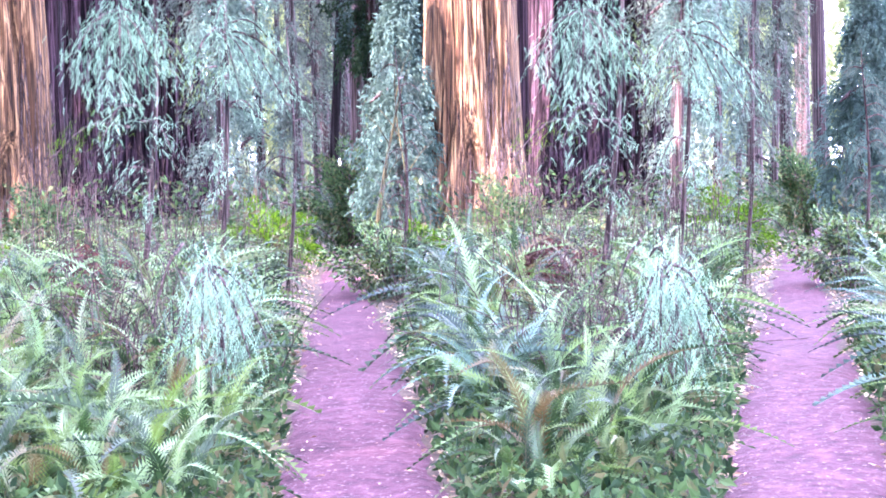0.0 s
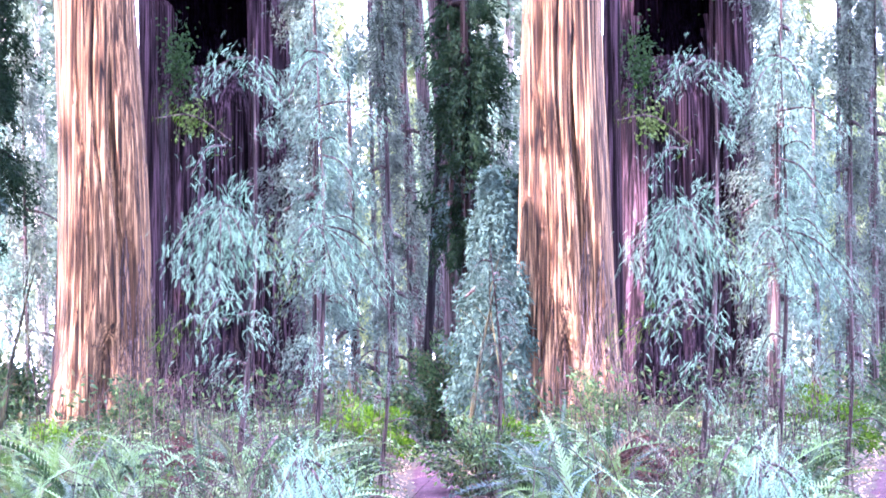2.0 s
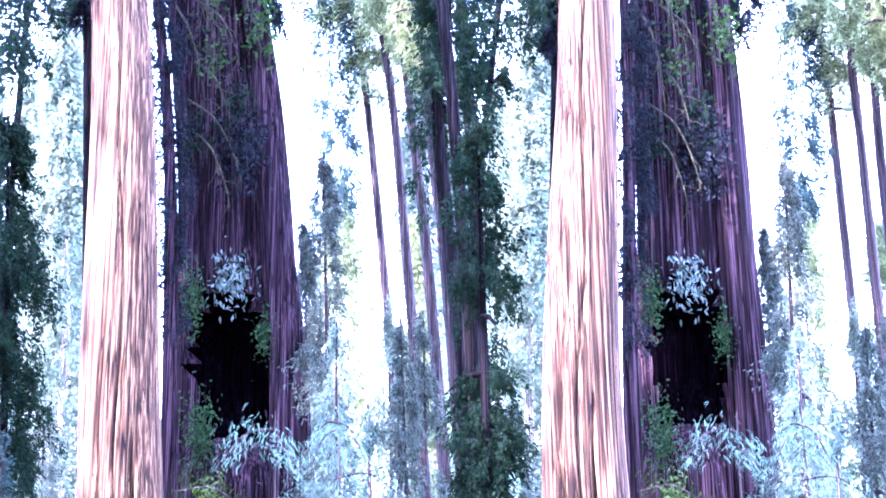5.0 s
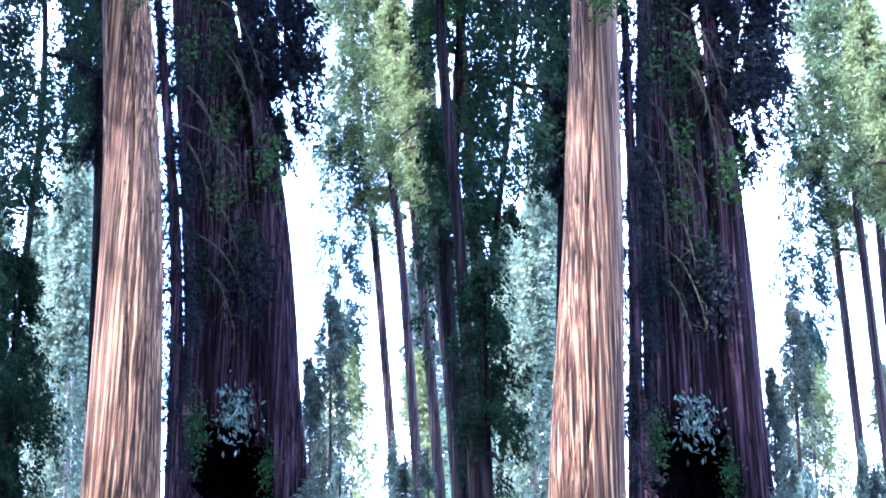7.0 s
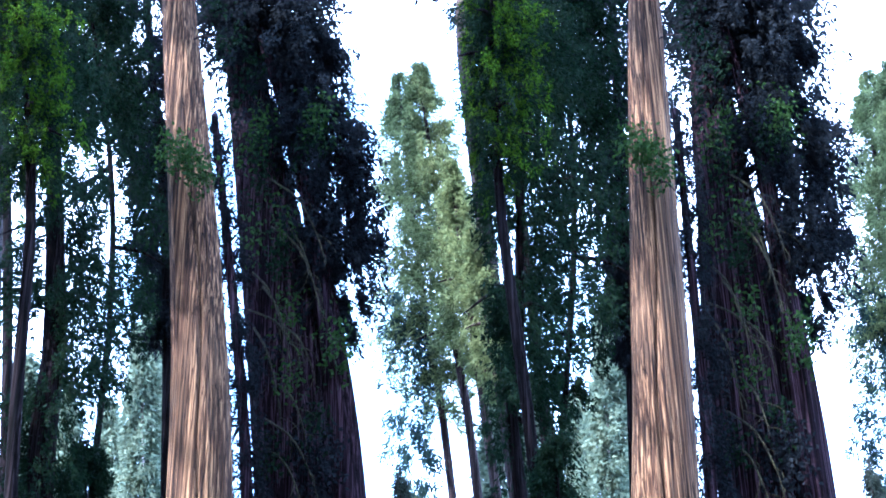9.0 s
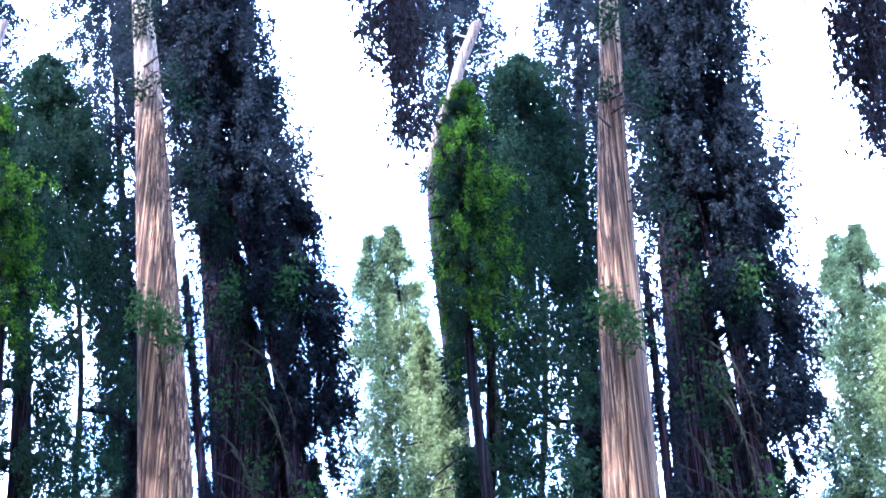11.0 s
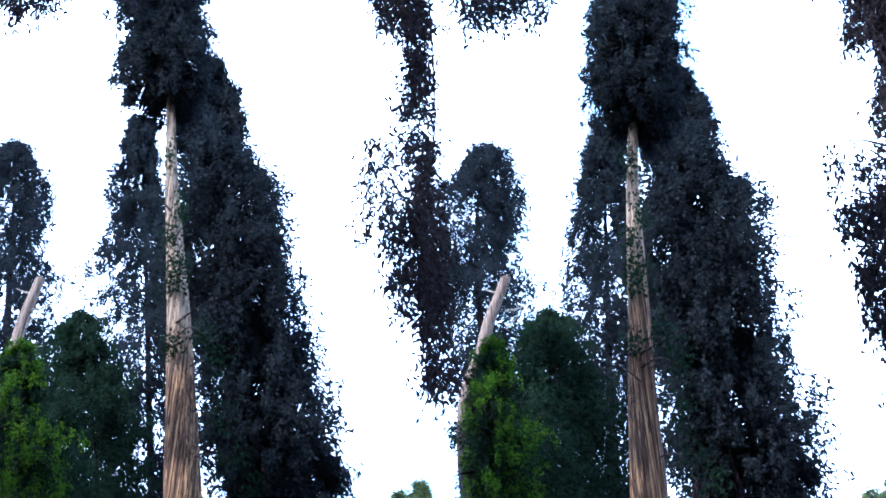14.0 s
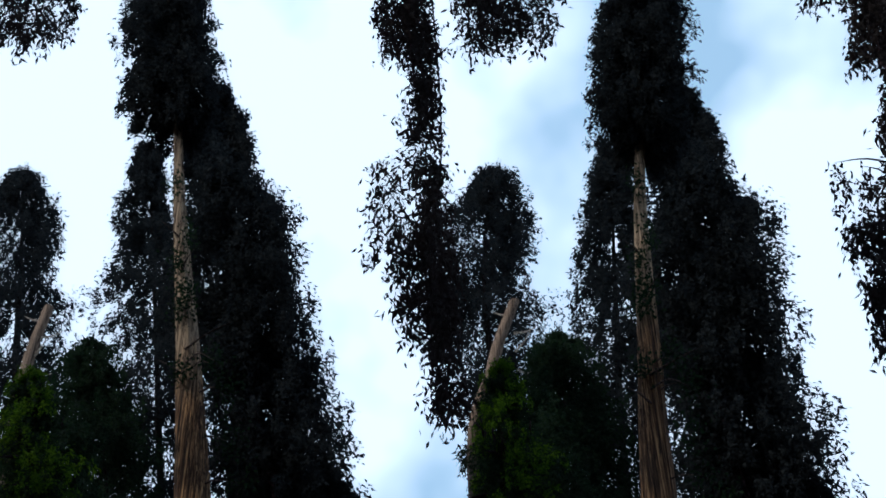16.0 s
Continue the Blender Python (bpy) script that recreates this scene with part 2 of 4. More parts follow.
def lattice(rng, na, nz, a, z):
    """Smooth noise, periodic in a (0..1), over z (0..1)."""
    g = rng.random((nz + 2, na))
    x, y = (a % 1) * na, np.clip(z, 0, 1) * nz
    i, j = x.astype(int) % na, y.astype(int)
    fx, fy = x - np.floor(x), y - j
    fx, fy = fx * fx * (3 - 2 * fx), fy * fy * (3 - 2 * fy)
    k = (i + 1) % na
    return (g[j, i] * (1 - fx) + g[j, k] * fx) * (1 - fy) + (g[j + 1, i] * (1 - fx) + g[j + 1, k] * fx) * fy


def tube(points, radii, sides=8, rings=12):
    """Verts and quads of a tapered tube along a curve, with a closed tip."""
    c = spline(points, rings)
    r = np.interp(np.linspace(0, 1, rings), np.linspace(0, 1, len(radii)), radii)
    t = np.gradient(c, axis=0)
    t /= np.linalg.norm(t, axis=1)[:, None] + 1e-9
    ref = np.where(np.abs(t[:, 2:3]) > 0.8, np.array([[1.0, 0, 0]]), np.array([[0, 0, 1.0]]))
    u = np.cross(t, ref)
    u /= np.linalg.norm(u, axis=1)[:, None] + 1e-9
    v = np.cross(t, u)
    a = np.linspace(0, 2 * np.pi, sides, endpoint=False)
    verts = c[:, None] + r[:, None, None] * (np.cos(a)[None, :, None] * u[:, None] + np.sin(a)[None, :, None] * v[:, None])
    i, j = np.meshgrid(np.arange(rings - 1), np.arange(sides), indexing="ij")
    k = (j + 1) % sides
    faces = np.stack([i * sides + j, i * sides + k, (i + 1) * sides + k, (i + 1) * sides + j], -1).reshape(-1, 4)
    return verts.reshape(-1, 3), faces


def joined(pieces):
    vs, fs, n = [], [], 0
    for v, f in pieces:
        vs.append(v)
        fs.append(f + n)
        n += len(v)
    return np.vstack(vs), np.vstack(fs)


def trunk(rng, points, radii, sides, rings, ridges, depth, flare=0.5, hollow=None, creases=()):
    """Verts, quads and a mask of the hollow: an upright trunk along a curve, with long bark ridges and a spread foot."""
    c = spline(points, rings)
    u = np.linspace(0, 1, rings)
    r = np.interp(u, np.linspace(0, 1, len(radii)), radii)
    a = np.linspace(0, 1, sides, endpoint=False)
    A, U = np.meshgrid(a, u)
    h = c[:, 2] - c[0, 2]
    nz = max(4, int(h[-1] / 9.0))
    ridge = lattice(rng, ridges, nz, A, U) * 0.6 + lattice(rng, ridges * 2, nz * 2, A, U) * 0.4
    ridge = np.abs(ridge - 0.5) * 2
    lobes = lattice(rng, 7, 3, A, U) - 0.4
    foot = np.exp(-h / 1.3)[:, None]
    rad = r[:, None] * (1 + 0.10 * (lattice(rng, 5, nz // 2 + 2, A, U) - 0.5) + foot * flare * (0.5 + lobes)) + depth * (ridge - 0.5)
    ang = A * 2 * np.pi
    mask = np.zeros_like(rad)
    for at, wide, deep, z0, z1 in creases:
        wander = at + 0.12 * np.sin(h * 0.9 + at)[:, None]
        d = ((ang - wander + np.pi) % (2 * np.pi) - np.pi) / wide
        rad = rad - deep * np.exp(-d * d) * (np.clip((z1 - h) / (0.35 * (z1 - z0)), 0, 1) * np.clip((h - z0 + 0.5) / 0.5, 0, 1))[:, None]
    if hollow:
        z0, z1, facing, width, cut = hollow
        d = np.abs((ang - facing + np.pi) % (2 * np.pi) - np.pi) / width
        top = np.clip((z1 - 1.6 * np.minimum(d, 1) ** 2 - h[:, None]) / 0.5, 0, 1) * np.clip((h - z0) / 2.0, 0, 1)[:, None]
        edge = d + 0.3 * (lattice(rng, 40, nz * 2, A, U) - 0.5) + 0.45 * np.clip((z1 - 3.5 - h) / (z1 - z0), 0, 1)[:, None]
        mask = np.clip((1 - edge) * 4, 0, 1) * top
        rad = rad - cut * mask * (0.75 + 0.25 * np.clip((h - z0) / (z1 - z0), 0, 1))[:, None]
    verts = np.stack([c[:, None, 0] + rad * np.cos(ang), c[:, None, 1] + rad * np.sin(ang), c[:, None, 2] + 0 * rad], -1).reshape(-1, 3)
    i, j = np.meshgrid(np.arange(rings - 1), np.arange(sides), indexing="ij")
    k = (j + 1) % sides
    faces = np.stack([i * sides + j, i * sides + k, (i + 1) * sides + k, (i + 1) * sides + j], -1).reshape(-1, 4)
    return verts, faces, mask[:-1].reshape(-1)


def unit(v):
    return v / (np.linalg.norm(v, axis=-1, keepdims=True) + 1e-9)


def sprays(rng, at, along, length, width):
    """Small bent leaf sprays: a kite of two triangles each, from its stalk at 'at' along 'along'."""
    n = len(at)
    side = unit(np.cross(along, rng.normal(size=(n, 3))))
    nor = unit(np.cross(along, side))
    length, width = np.broadcast_to(length, n)[:, None], np.broadcast_to(width, n)[:, None]
    midp = at + along * length * 0.45 + nor * length * 0.08
    verts = np.stack([at, midp + side * width, at + along * length, midp - side * width], 1).reshape(-1, 3)
    q = np.arange(n)[:, None] * 4
    faces = np.vstack([q + np.array([[0, 1, 2]]), q + np.array([[0, 2, 3]])])
    return verts, faces


def crown(rng, axis, low, high, profile, boughs, per, size, droop=0.5, slim=0.3, gaps=0.0, view_cut=None):
    """A conifer's crown: boughs round the stem between two shares of its height, hung with leafy clumps of uneven size;
    foliage that fails an optional test is left out.
    """
    c = spline(axis, 60)
    u = low + (high - low) * rng.random(boughs) ** 0.8
    base = np.stack([np.interp(u, np.linspace(0, 1, 60), c[:, k]) for k in range(3)], 1)
    az = rng.random(boughs) * 2 * np.pi
    share = (u - low) / (high - low)
    if gaps:
        keep = lattice(rng, 8, 13, az / (2 * np.pi), share) > gaps
        u, base, az, share = u[keep], base[keep], az[keep], share[keep]
    nb = len(u)
    lobe = 0.5 + 0.75 * lattice(rng, 9, 16, az / (2 * np.pi), share)
    reach = 1.22 * np.interp(share, *profile) * lobe * (0.45 + 0.65 * rng.random(nb) ** 0.6)
    out_ = np.stack([np.cos(az), np.sin(az), 0.2 - droop * rng.random(nb)], 1)
    strands = 6
    each = max(3, int(per * 2.4) // strands)
    s = 0.2 + 0.8 * rng.random((nb, strands)) ** 0.6
    s[:, 0] = 1.0
    hang = (0.4 + 1.2 * rng.random((nb, strands))) * (0.9 * size + 0.06 * reach[:, None]) * (1 + droop)
    fat = 0.32 * size + 0.018 * reach[:, None] * (0.4 + rng.random((nb, strands)))
    top_ = base[:, None] + out_[:, None] * (reach[:, None] * s)[..., None]
    top_[..., 2] -= droop * 0.35 * reach[:, None] * s ** 2
    f = rng.random((nb, strands, each))
    p = top_[:, :, None] + rng.normal(size=(nb, strands, each, 3)) * fat[..., None, None] * (1.1 - 0.6 * f)[..., None]
    p[..., 2] -= hang[..., None] * f
    p = p.reshape(-1, 3)
    lead = np.repeat(out_, strands * each, 0)
    if view_cut:
        free = view_cut(p)
        p, lead = p[free], lead[free]
    along = unit(lead * 0.5 + rng.normal(size=p.shape) * 0.55 + np.array([0, 0, -0.9]) * droop)
    length = size * 0.68 * (0.5 + 0.9 * rng.random(len(p)))
    side = unit(np.cross(along, rng.normal(size=p.shape))) * (length * slim * 1.2)[:, None]
    verts = np.stack([p - side + along * (0.2 * length)[:, None], p + side, p + along * length[:, None]], 1).reshape(-1, 3)
    return verts, np.arange(len(verts)).reshape(-1, 3)


def frond_template(pairs, droop, width, lean=0.35, stalk=0.006):
    """A feather: a bowed stalk of unit length along +y with pairs of slender leaflets, as verts and triangles."""
    f = lambda s, x: (x, s * (1 - 0.3 * droop * s), 0.55 * s - droop * s * s)
    V, F = [], []
    for i in range(pairs + 1):
        V += [f(i / pairs, -stalk * (1 - 0.6 * i / pairs)), f(i / pairs, stalk * (1 - 0.6 * i / pairs))]
    for i in range(1, pairs):
        s = (i + 0.5) / pairs
        w = width * math.sin(math.pi * min(1, 0.16 + 0.84 * s) ** 0.8) + 0.008
        _, y, z = f(s, 0)
        for sg, k in ((-1, 0), (1, 1)):
            V.append((sg * w, y + lean * w, z - 0.3 * w))
            F.append((2 * i + k, len(V) - 1, 2 * i + 2 + k))
    F += [(0, 1, pairs + 1), (0, pairs + 1, pairs), (pairs - pairs % 2, pairs + 1 - pairs % 2, 2 * pairs)]
    return np.array(V), np.array(F)


def feather(pairs, droop, width, lean, thick):
    """A loose spray: narrow leaflets with gaps between them, held by one bowed stalk."""
    f = lambda s, x: (x, s * (1 - 0.3 * droop * s), 0.55 * s - droop * s * s)
    V, F = [], []
    for i in range(pairs):
        s0, s1 = i / pairs, (i + thick) / pairs
        w = width * math.sin(math.pi * min(1, 0.22 + 0.74 * s0) ** 0.8) + 0.015
        _, y, z = f((s0 + s1) / 2, 0)
        k = len(V)
        V += [f(s0, 0), f(s1, 0), (-w, y + lean * w, z - 0.35 * w), (w, y + lean * w, z - 0.35 * w), f(s0, 0.012)]
        F += [(k, k + 1, k + 2), (k, k + 3, k + 1)] + ([(k - 4, k, k + 4)] if i else [])
    return np.array(V), np.array(F)


def scatter(template, mats):
    """Copies of a template at many 4 x 4 poses, as one set of verts and faces."""
    v, f = template
    m = np.asarray(mats)
    verts = np.einsum("nij,vj->nvi", m[:, :3, :3], v) + m[:, None, :3, 3]
    faces = f[None] + (np.arange(len(m)) * len(v))[:, None, None]
    return verts.reshape(-1, 3), faces.reshape(-1, f.shape[1])


def poses(rng, at, forward, size, roll=0.5):
    """4 x 4 poses that turn +y to 'forward', scaled."""
    y = unit(forward)
    x = unit(np.cross(y, np.array([[0, 0, 1.0]]) + roll * rng.normal(size=y.shape)))
    z = np.cross(x, y)
    m = np.zeros((len(at), 4, 4))
    s = np.broadcast_to(size, len(at))[:, None]
    m[:, :3, 0], m[:, :3, 1], m[:, :3, 2], m[:, :3, 3], m[:, 3, 3] = x * s, y * s, z * s, at, 1
    return m


# ---- ground and the trail, laid twice to fit both halves of the view ----
def ground_height(x, y):
    return 0.10 * noise.noise((x * 0.13, y * 0.13, 0.0)) + 0.03 * noise.noise((x * 0.9, y * 0.9, 3.0))


def build_ground():
    bm = bmesh.new()
    radii = [0.0] + [0.8 * 1.085 ** i for i in range(86)]
    ringsv = []
    for i, r in enumerate(radii):
        if i == 0:
            ringsv.append([bm.verts.new((0, 0, ground_height(0, 0)))])
            continue
        ringsv.append([bm.verts.new((r * math.cos(k * math.tau / 120), r * math.sin(k * math.tau / 120),
                                     ground_height(r * math.cos(k * math.tau / 120), r * math.sin(k * math.tau / 120)))) for k in range(120)])
    for k in range(120):
        bm.faces.new((ringsv[0][0], ringsv[1][k], ringsv[1][(k + 1) % 120]))
    for i in range(1, len(radii) - 1):
        for k in range(120):
            bm.faces.new((ringsv[i][k], ringsv[i + 1][k], ringsv[i + 1][(k + 1) % 120], ringsv[i][(k + 1) % 120]))
    me = bpy.data.meshes.new("ground")
    bm.to_mesh(me)
    bm.free()
    me.materials.append(SOIL)
    for p in me.polygons:
        p.use_smooth = True
    tagged(new("ground", me), "dark forest floor of needle litter and soil", "ground", kind="structure")


build_ground()
TRAILS = (((0.1, -6.0), (0.15, 0.0), (-0.42, 7.4), (-1.05, 16.5), (-1.8, 28.5), (-1.5, 36.0)),
          ((0.1, -6.02), (0.25, 0.0), (1.78, 7.3), (3.85, 16.5), (6.75, 28.5), (8.6, 36.0)))


TRAIL_LINES = [spline([(x, v, 0) for x, v in arm], 80) for arm in TRAILS]


def trail_x(arm, y):
    return float(np.interp(y, TRAIL_LINES[arm][:, 1], TRAIL_LINES[arm][:, 0]))


def trail_gap(x, y):
    return min(abs(x - trail_x(0, y)), abs(x - trail_x(1, y))) if y < 34 else 9.0


for arm in (0, 1):
    rng = np.random.default_rng(10 + arm)
    c = spline([(x, v, 0) for x, v in TRAILS[arm]], 140)
    t = unit(np.gradient(c, axis=0))
    s = np.stack([t[:, 1], -t[:, 0], 0 * t[:, 0]], 1)
    V = []
    for i in range(140):
        wl_, wr_ = 0.39 - 0.12 * min(1.0, max(0.0, (c[i, 1] - 8) / 16)) + 0.1 * rng.random(2)
        for k in range(9):
            f = -wl_ + (wl_ + wr_) * k / 8
            p = c[i] + s[i] * f
            edge = abs(k - 4) / 4
            V.append((p[0], p[1], ground_height(p[0], p[1]) + 0.035 - 0.05 * edge ** 4 + 0.008 * rng.random() + 0.004 * arm))
    i, k = np.meshgrid(np.arange(139), np.arange(8), indexing="ij")
    F = np.stack([i * 9 + k, i * 9 + k + 1, (i + 1) * 9 + k + 1, (i + 1) * 9 + k], -1).reshape(-1, 4)
    tagged(new("trail_%d" % (arm + 1), raw("trail", V, F, TRAIL, True)), "narrow reddish dirt trail strewn with litter", "path", kind="structure")


# ---- trees ----
def tree(name, label, seed, axis, radii, bark, leaf, low, profile, boughs, per, size, droop=0.5, slim=0.3, gaps=0.0,
         sides=20, rings=26, ridges=14, depth=0.02, flare=0.35, high=1.0, limbs=0, group="", hollow=None, creases=(), view_cut=None):
    """A conifer along an axis (places from foot to tip): trunk, limbs and a crown of small sprays."""
    rng = np.random.default_rng(seed)
    top = thing(name, axis[0], label, "tree", group)
    o = np.array(axis[0])
    local = [np.array(p) - o for p in axis]
    v, f, mask = trunk(rng, [Vector(p) for p in local], radii, sides, rings, ridges, depth, flare, hollow, creases)
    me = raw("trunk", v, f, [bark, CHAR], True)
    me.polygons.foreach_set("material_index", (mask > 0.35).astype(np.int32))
    part("trunk", me, top)
    c = spline(local, 60)
    for i in range(limbs):
        u = low + (high - low) * (0.02 + 0.6 * (i + rng.random()) / limbs)
        b = np.array([np.interp(u, np.linspace(0, 1, 60), c[:, k]) for k in range(3)])
        a = rng.random() * 2 * np.pi
        reach = float(np.interp((u - low) / (high - low), *profile)) * (0.8 + 0.4 * rng.random())
        d = np.array([math.cos(a), math.sin(a), 0.1 - droop * 0.5])
        pts = [Vector(b), Vector(b + d * reach * 0.5 + [0, 0, 0.05 * reach]), Vector(b + d * reach + [0, 0, -0.12 * reach])]
        part("limb", raw("limb", *tube(pts, (0.09, 0.05, 0.012), 6, 8), bark, True), top)
    if boughs:
        v, f = crown(rng, [Vector(p) for p in local], low, high, profile, boughs, per, size, droop, slim, gaps, view_cut and (lambda p: view_cut(p + o)))
        part("crown", raw("crown", v, f, leaf), top, kind="stuff")
    return top


def along_axis(far, *dirs):
    """An axis from the ground up, leaning or bowing through directions taken from the camera's view; the foot goes down
    to the ground.
    """
    pts = [spot(a, e, far) for a, e in dirs]
    k = (pts[0].z + 0.15) / max(0.5, pts[1].z - pts[0].z)
    foot = pts[0] - (pts[1] - pts[0]) * k if pts[0].z > 0 else pts[0].copy()
    foot.z = -0.15
    return [foot] + [p for p in pts if p.z > 1.0]


CONE = ((0.0, 0.12, 0.5, 0.85, 1.0), (0.8, 1.0, 0.75, 0.4, 0.08))


def cone(w, *shape):
    xs, ys = shape if shape else CONE
    return xs, tuple(w * y for y in ys)


def twin(g, a, e):
    """The direction of a thing in the first stand (g = 0), or of its repeat fitted to the other half of the view (g =
    1).
    """
    if not g:
        return a, e
    b = a + 12.0
    return a + 17.06 - 0.0074 * b + 0.00107 * e - 0.0000475 * e * e, e - 0.237 - 0.0111 * b - 0.0206 * e - 0.000324 * e * e


def more_crown(top, seed, axis, low, high, profile, boughs, per, size, droop, slim, gaps, leaf, label="", view_cut=None):
    """A second mass of foliage on a tree, about an axis of its own."""
    o = top.location
    v, f = crown(np.random.default_rng(seed), [p - o for p in axis], low, high, profile, boughs, per, size, droop, slim, gaps, view_cut and (lambda p: view_cut(p + np.array(o))))
    part("crown", raw("crown", v, f, leaf), top, label, "stuff")


for g in (0, 1):
    pick = lambda *pair: pair[g]
    way = lambda far, *dirs: along_axis(far, *[twin(g, *d) for d in dirs])
    at_ = lambda a, e, far: spot(*twin(g, a, e), far)
    # foliage of these trees past a cone from the camera's eye is cut, to fit the view
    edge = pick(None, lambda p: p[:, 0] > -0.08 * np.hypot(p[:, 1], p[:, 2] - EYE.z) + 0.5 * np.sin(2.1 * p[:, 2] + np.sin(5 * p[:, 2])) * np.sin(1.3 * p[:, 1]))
    # sunlit redwood beside the trail
    ax = way(28, (-15.96, -2.3), (-15.84, 6.1), (-15.82, 14.0), (-15.3, 24.0), (-15.12, 29.4), (-14.78, 39.3), (-14.5, 44.0), (-14.2, 49.25), (-13.75, 53.5), (-13.25, 58.7))
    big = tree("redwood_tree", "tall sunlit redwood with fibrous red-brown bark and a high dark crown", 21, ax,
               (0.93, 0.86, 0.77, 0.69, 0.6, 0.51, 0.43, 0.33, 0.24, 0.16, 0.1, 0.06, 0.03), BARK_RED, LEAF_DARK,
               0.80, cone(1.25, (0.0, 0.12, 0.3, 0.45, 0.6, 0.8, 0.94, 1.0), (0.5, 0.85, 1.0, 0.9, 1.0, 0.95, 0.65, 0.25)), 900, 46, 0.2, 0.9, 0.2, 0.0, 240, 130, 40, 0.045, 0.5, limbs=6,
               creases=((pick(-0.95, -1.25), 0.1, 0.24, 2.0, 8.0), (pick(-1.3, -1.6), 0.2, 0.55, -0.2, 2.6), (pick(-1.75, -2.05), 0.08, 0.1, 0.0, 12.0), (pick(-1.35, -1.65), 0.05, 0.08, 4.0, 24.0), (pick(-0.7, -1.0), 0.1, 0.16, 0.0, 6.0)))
    rng = np.random.default_rng(210)
    c = spline([p - ax[0] for p in ax], 100)
    for a, e, wide, tall, count in ((-15.45, 34.9, 0.2, 0.22, 260), (-15.1, 34.4, 0.22, 0.16, 260), (-14.6, 33.7, 0.18, 0.18, 240), (-13.7, 43.4, 0.2, 0.3, 150),
                                    (-13.2, 42.4, 0.2, 0.35, 130), (-13.35, 40.4, 0.22, 0.3, 120), (-13.1, 38.8, 0.22, 0.3, 110), (-14.5, 45.6, 0.2, 0.25, 160),
                                    (-14.5, 47.4, 0.12, 0.25, 130), (-14.0, 48.3, 0.12, 0.3, 140), (-14.25, 50.4, 0.12, 0.3, 130), (-14.8, 43.2, 0.15, 0.2, 140), (-14.35, 46.3, 0.16, 0.25, 200)):
        b = np.array(at_(a, e, 26.9 if e < 36 else 27.5) - ax[0])
        at = b + rng.normal(size=(count, 3)) * np.array([wide, 0.18, tall])
        part("foliage_tuft", raw("foliage_tuft", *sprays(rng, at, unit(rng.normal(size=at.shape) + [0, 0, -0.5]), 0.12, 0.035), LEAF_TUFT if e < 36 else LEAF_GREEN), big, "deep green tuft of needles on the trunk", "stuff")
        p, q = Vector(c[int(np.argmin(np.abs(c[:, 2] - b[2] - 0.3)))]), Vector(b)
        part("dead_limb", raw("dead_limb", *tube([p, (p + q) / 2 + Vector((0, -0.1, 0.1)), q], (0.03, 0.02, 0.008), 6, 8), BARK_FAR, True), big, "thin branch holding a tuft")
    for share, dx, dz in ((0.595, 0.9, -0.5), (0.60, 1.3, 0.3), (0.585, -0.6, 0.2), (0.44, 0.5, -0.5), (0.66, 0.5, 0.4), (0.69, -0.4, 0.2)):
        p = Vector(c[int(share * 99)]) + Vector((0, -0.3, 0))
        part("dead_limb", raw("dead_limb", *tube([p, p + Vector((dx * 0.5, -0.4, dz * 0.2)), p + Vector((dx, -0.5, dz))], (0.035, 0.022, 0.008), 6, 10), BARK_FAR, True), big, "bare broken limb")
    # thin brown strands hanging down the trunk's shaded side
    for i in range(20):
        a0, e1 = -15.1 + 1.15 * rng.random(), rng.uniform(1.0, 5.5)
        low_ = rng.uniform(-2.6, 0.0)
        pts = [at_(a0 + rng.normal() * 0.12, e1, 27.35) - ax[0], at_(a0 + rng.normal() * 0.15, (e1 + low_) / 2, 27.0) - ax[0], at_(a0 + rng.normal() * 0.25, low_, 26.8) - ax[0]]
        part("hanging_strand", raw("hanging_strand", *tube(pts, (0.011, 0.008, 0.004), 4, 10), BARK_FAR, True), big)

    # great dark redwood with a burnt hollow, and the stem grown to it
    ax = way(36, (-12.0, -1.5), (-11.98, 12.0), (-11.9, 22.0), (-12.18, 30.4), (-12.6, 36.8), (-12.5, 45.0), (-12.2, 53.0))
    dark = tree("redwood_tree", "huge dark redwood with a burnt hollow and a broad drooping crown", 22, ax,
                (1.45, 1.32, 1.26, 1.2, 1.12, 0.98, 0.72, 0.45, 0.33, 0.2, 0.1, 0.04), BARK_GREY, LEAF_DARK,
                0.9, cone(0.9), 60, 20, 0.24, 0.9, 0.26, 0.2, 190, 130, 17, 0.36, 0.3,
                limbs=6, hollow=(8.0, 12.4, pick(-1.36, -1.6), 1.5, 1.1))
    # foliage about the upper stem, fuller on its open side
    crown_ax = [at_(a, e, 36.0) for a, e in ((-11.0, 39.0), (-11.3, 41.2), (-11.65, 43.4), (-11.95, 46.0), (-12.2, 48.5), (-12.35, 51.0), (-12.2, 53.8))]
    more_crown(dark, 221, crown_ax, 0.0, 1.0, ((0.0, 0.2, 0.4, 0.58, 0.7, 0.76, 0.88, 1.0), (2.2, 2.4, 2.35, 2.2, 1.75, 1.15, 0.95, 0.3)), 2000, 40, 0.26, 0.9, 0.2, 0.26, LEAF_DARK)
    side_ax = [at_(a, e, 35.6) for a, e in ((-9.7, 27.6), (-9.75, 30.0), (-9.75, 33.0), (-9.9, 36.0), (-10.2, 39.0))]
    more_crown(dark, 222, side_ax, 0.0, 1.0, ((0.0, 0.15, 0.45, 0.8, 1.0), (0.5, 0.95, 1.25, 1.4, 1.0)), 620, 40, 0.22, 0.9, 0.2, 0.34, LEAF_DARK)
    rng = np.random.default_rng(220)
    foot = ax[0]
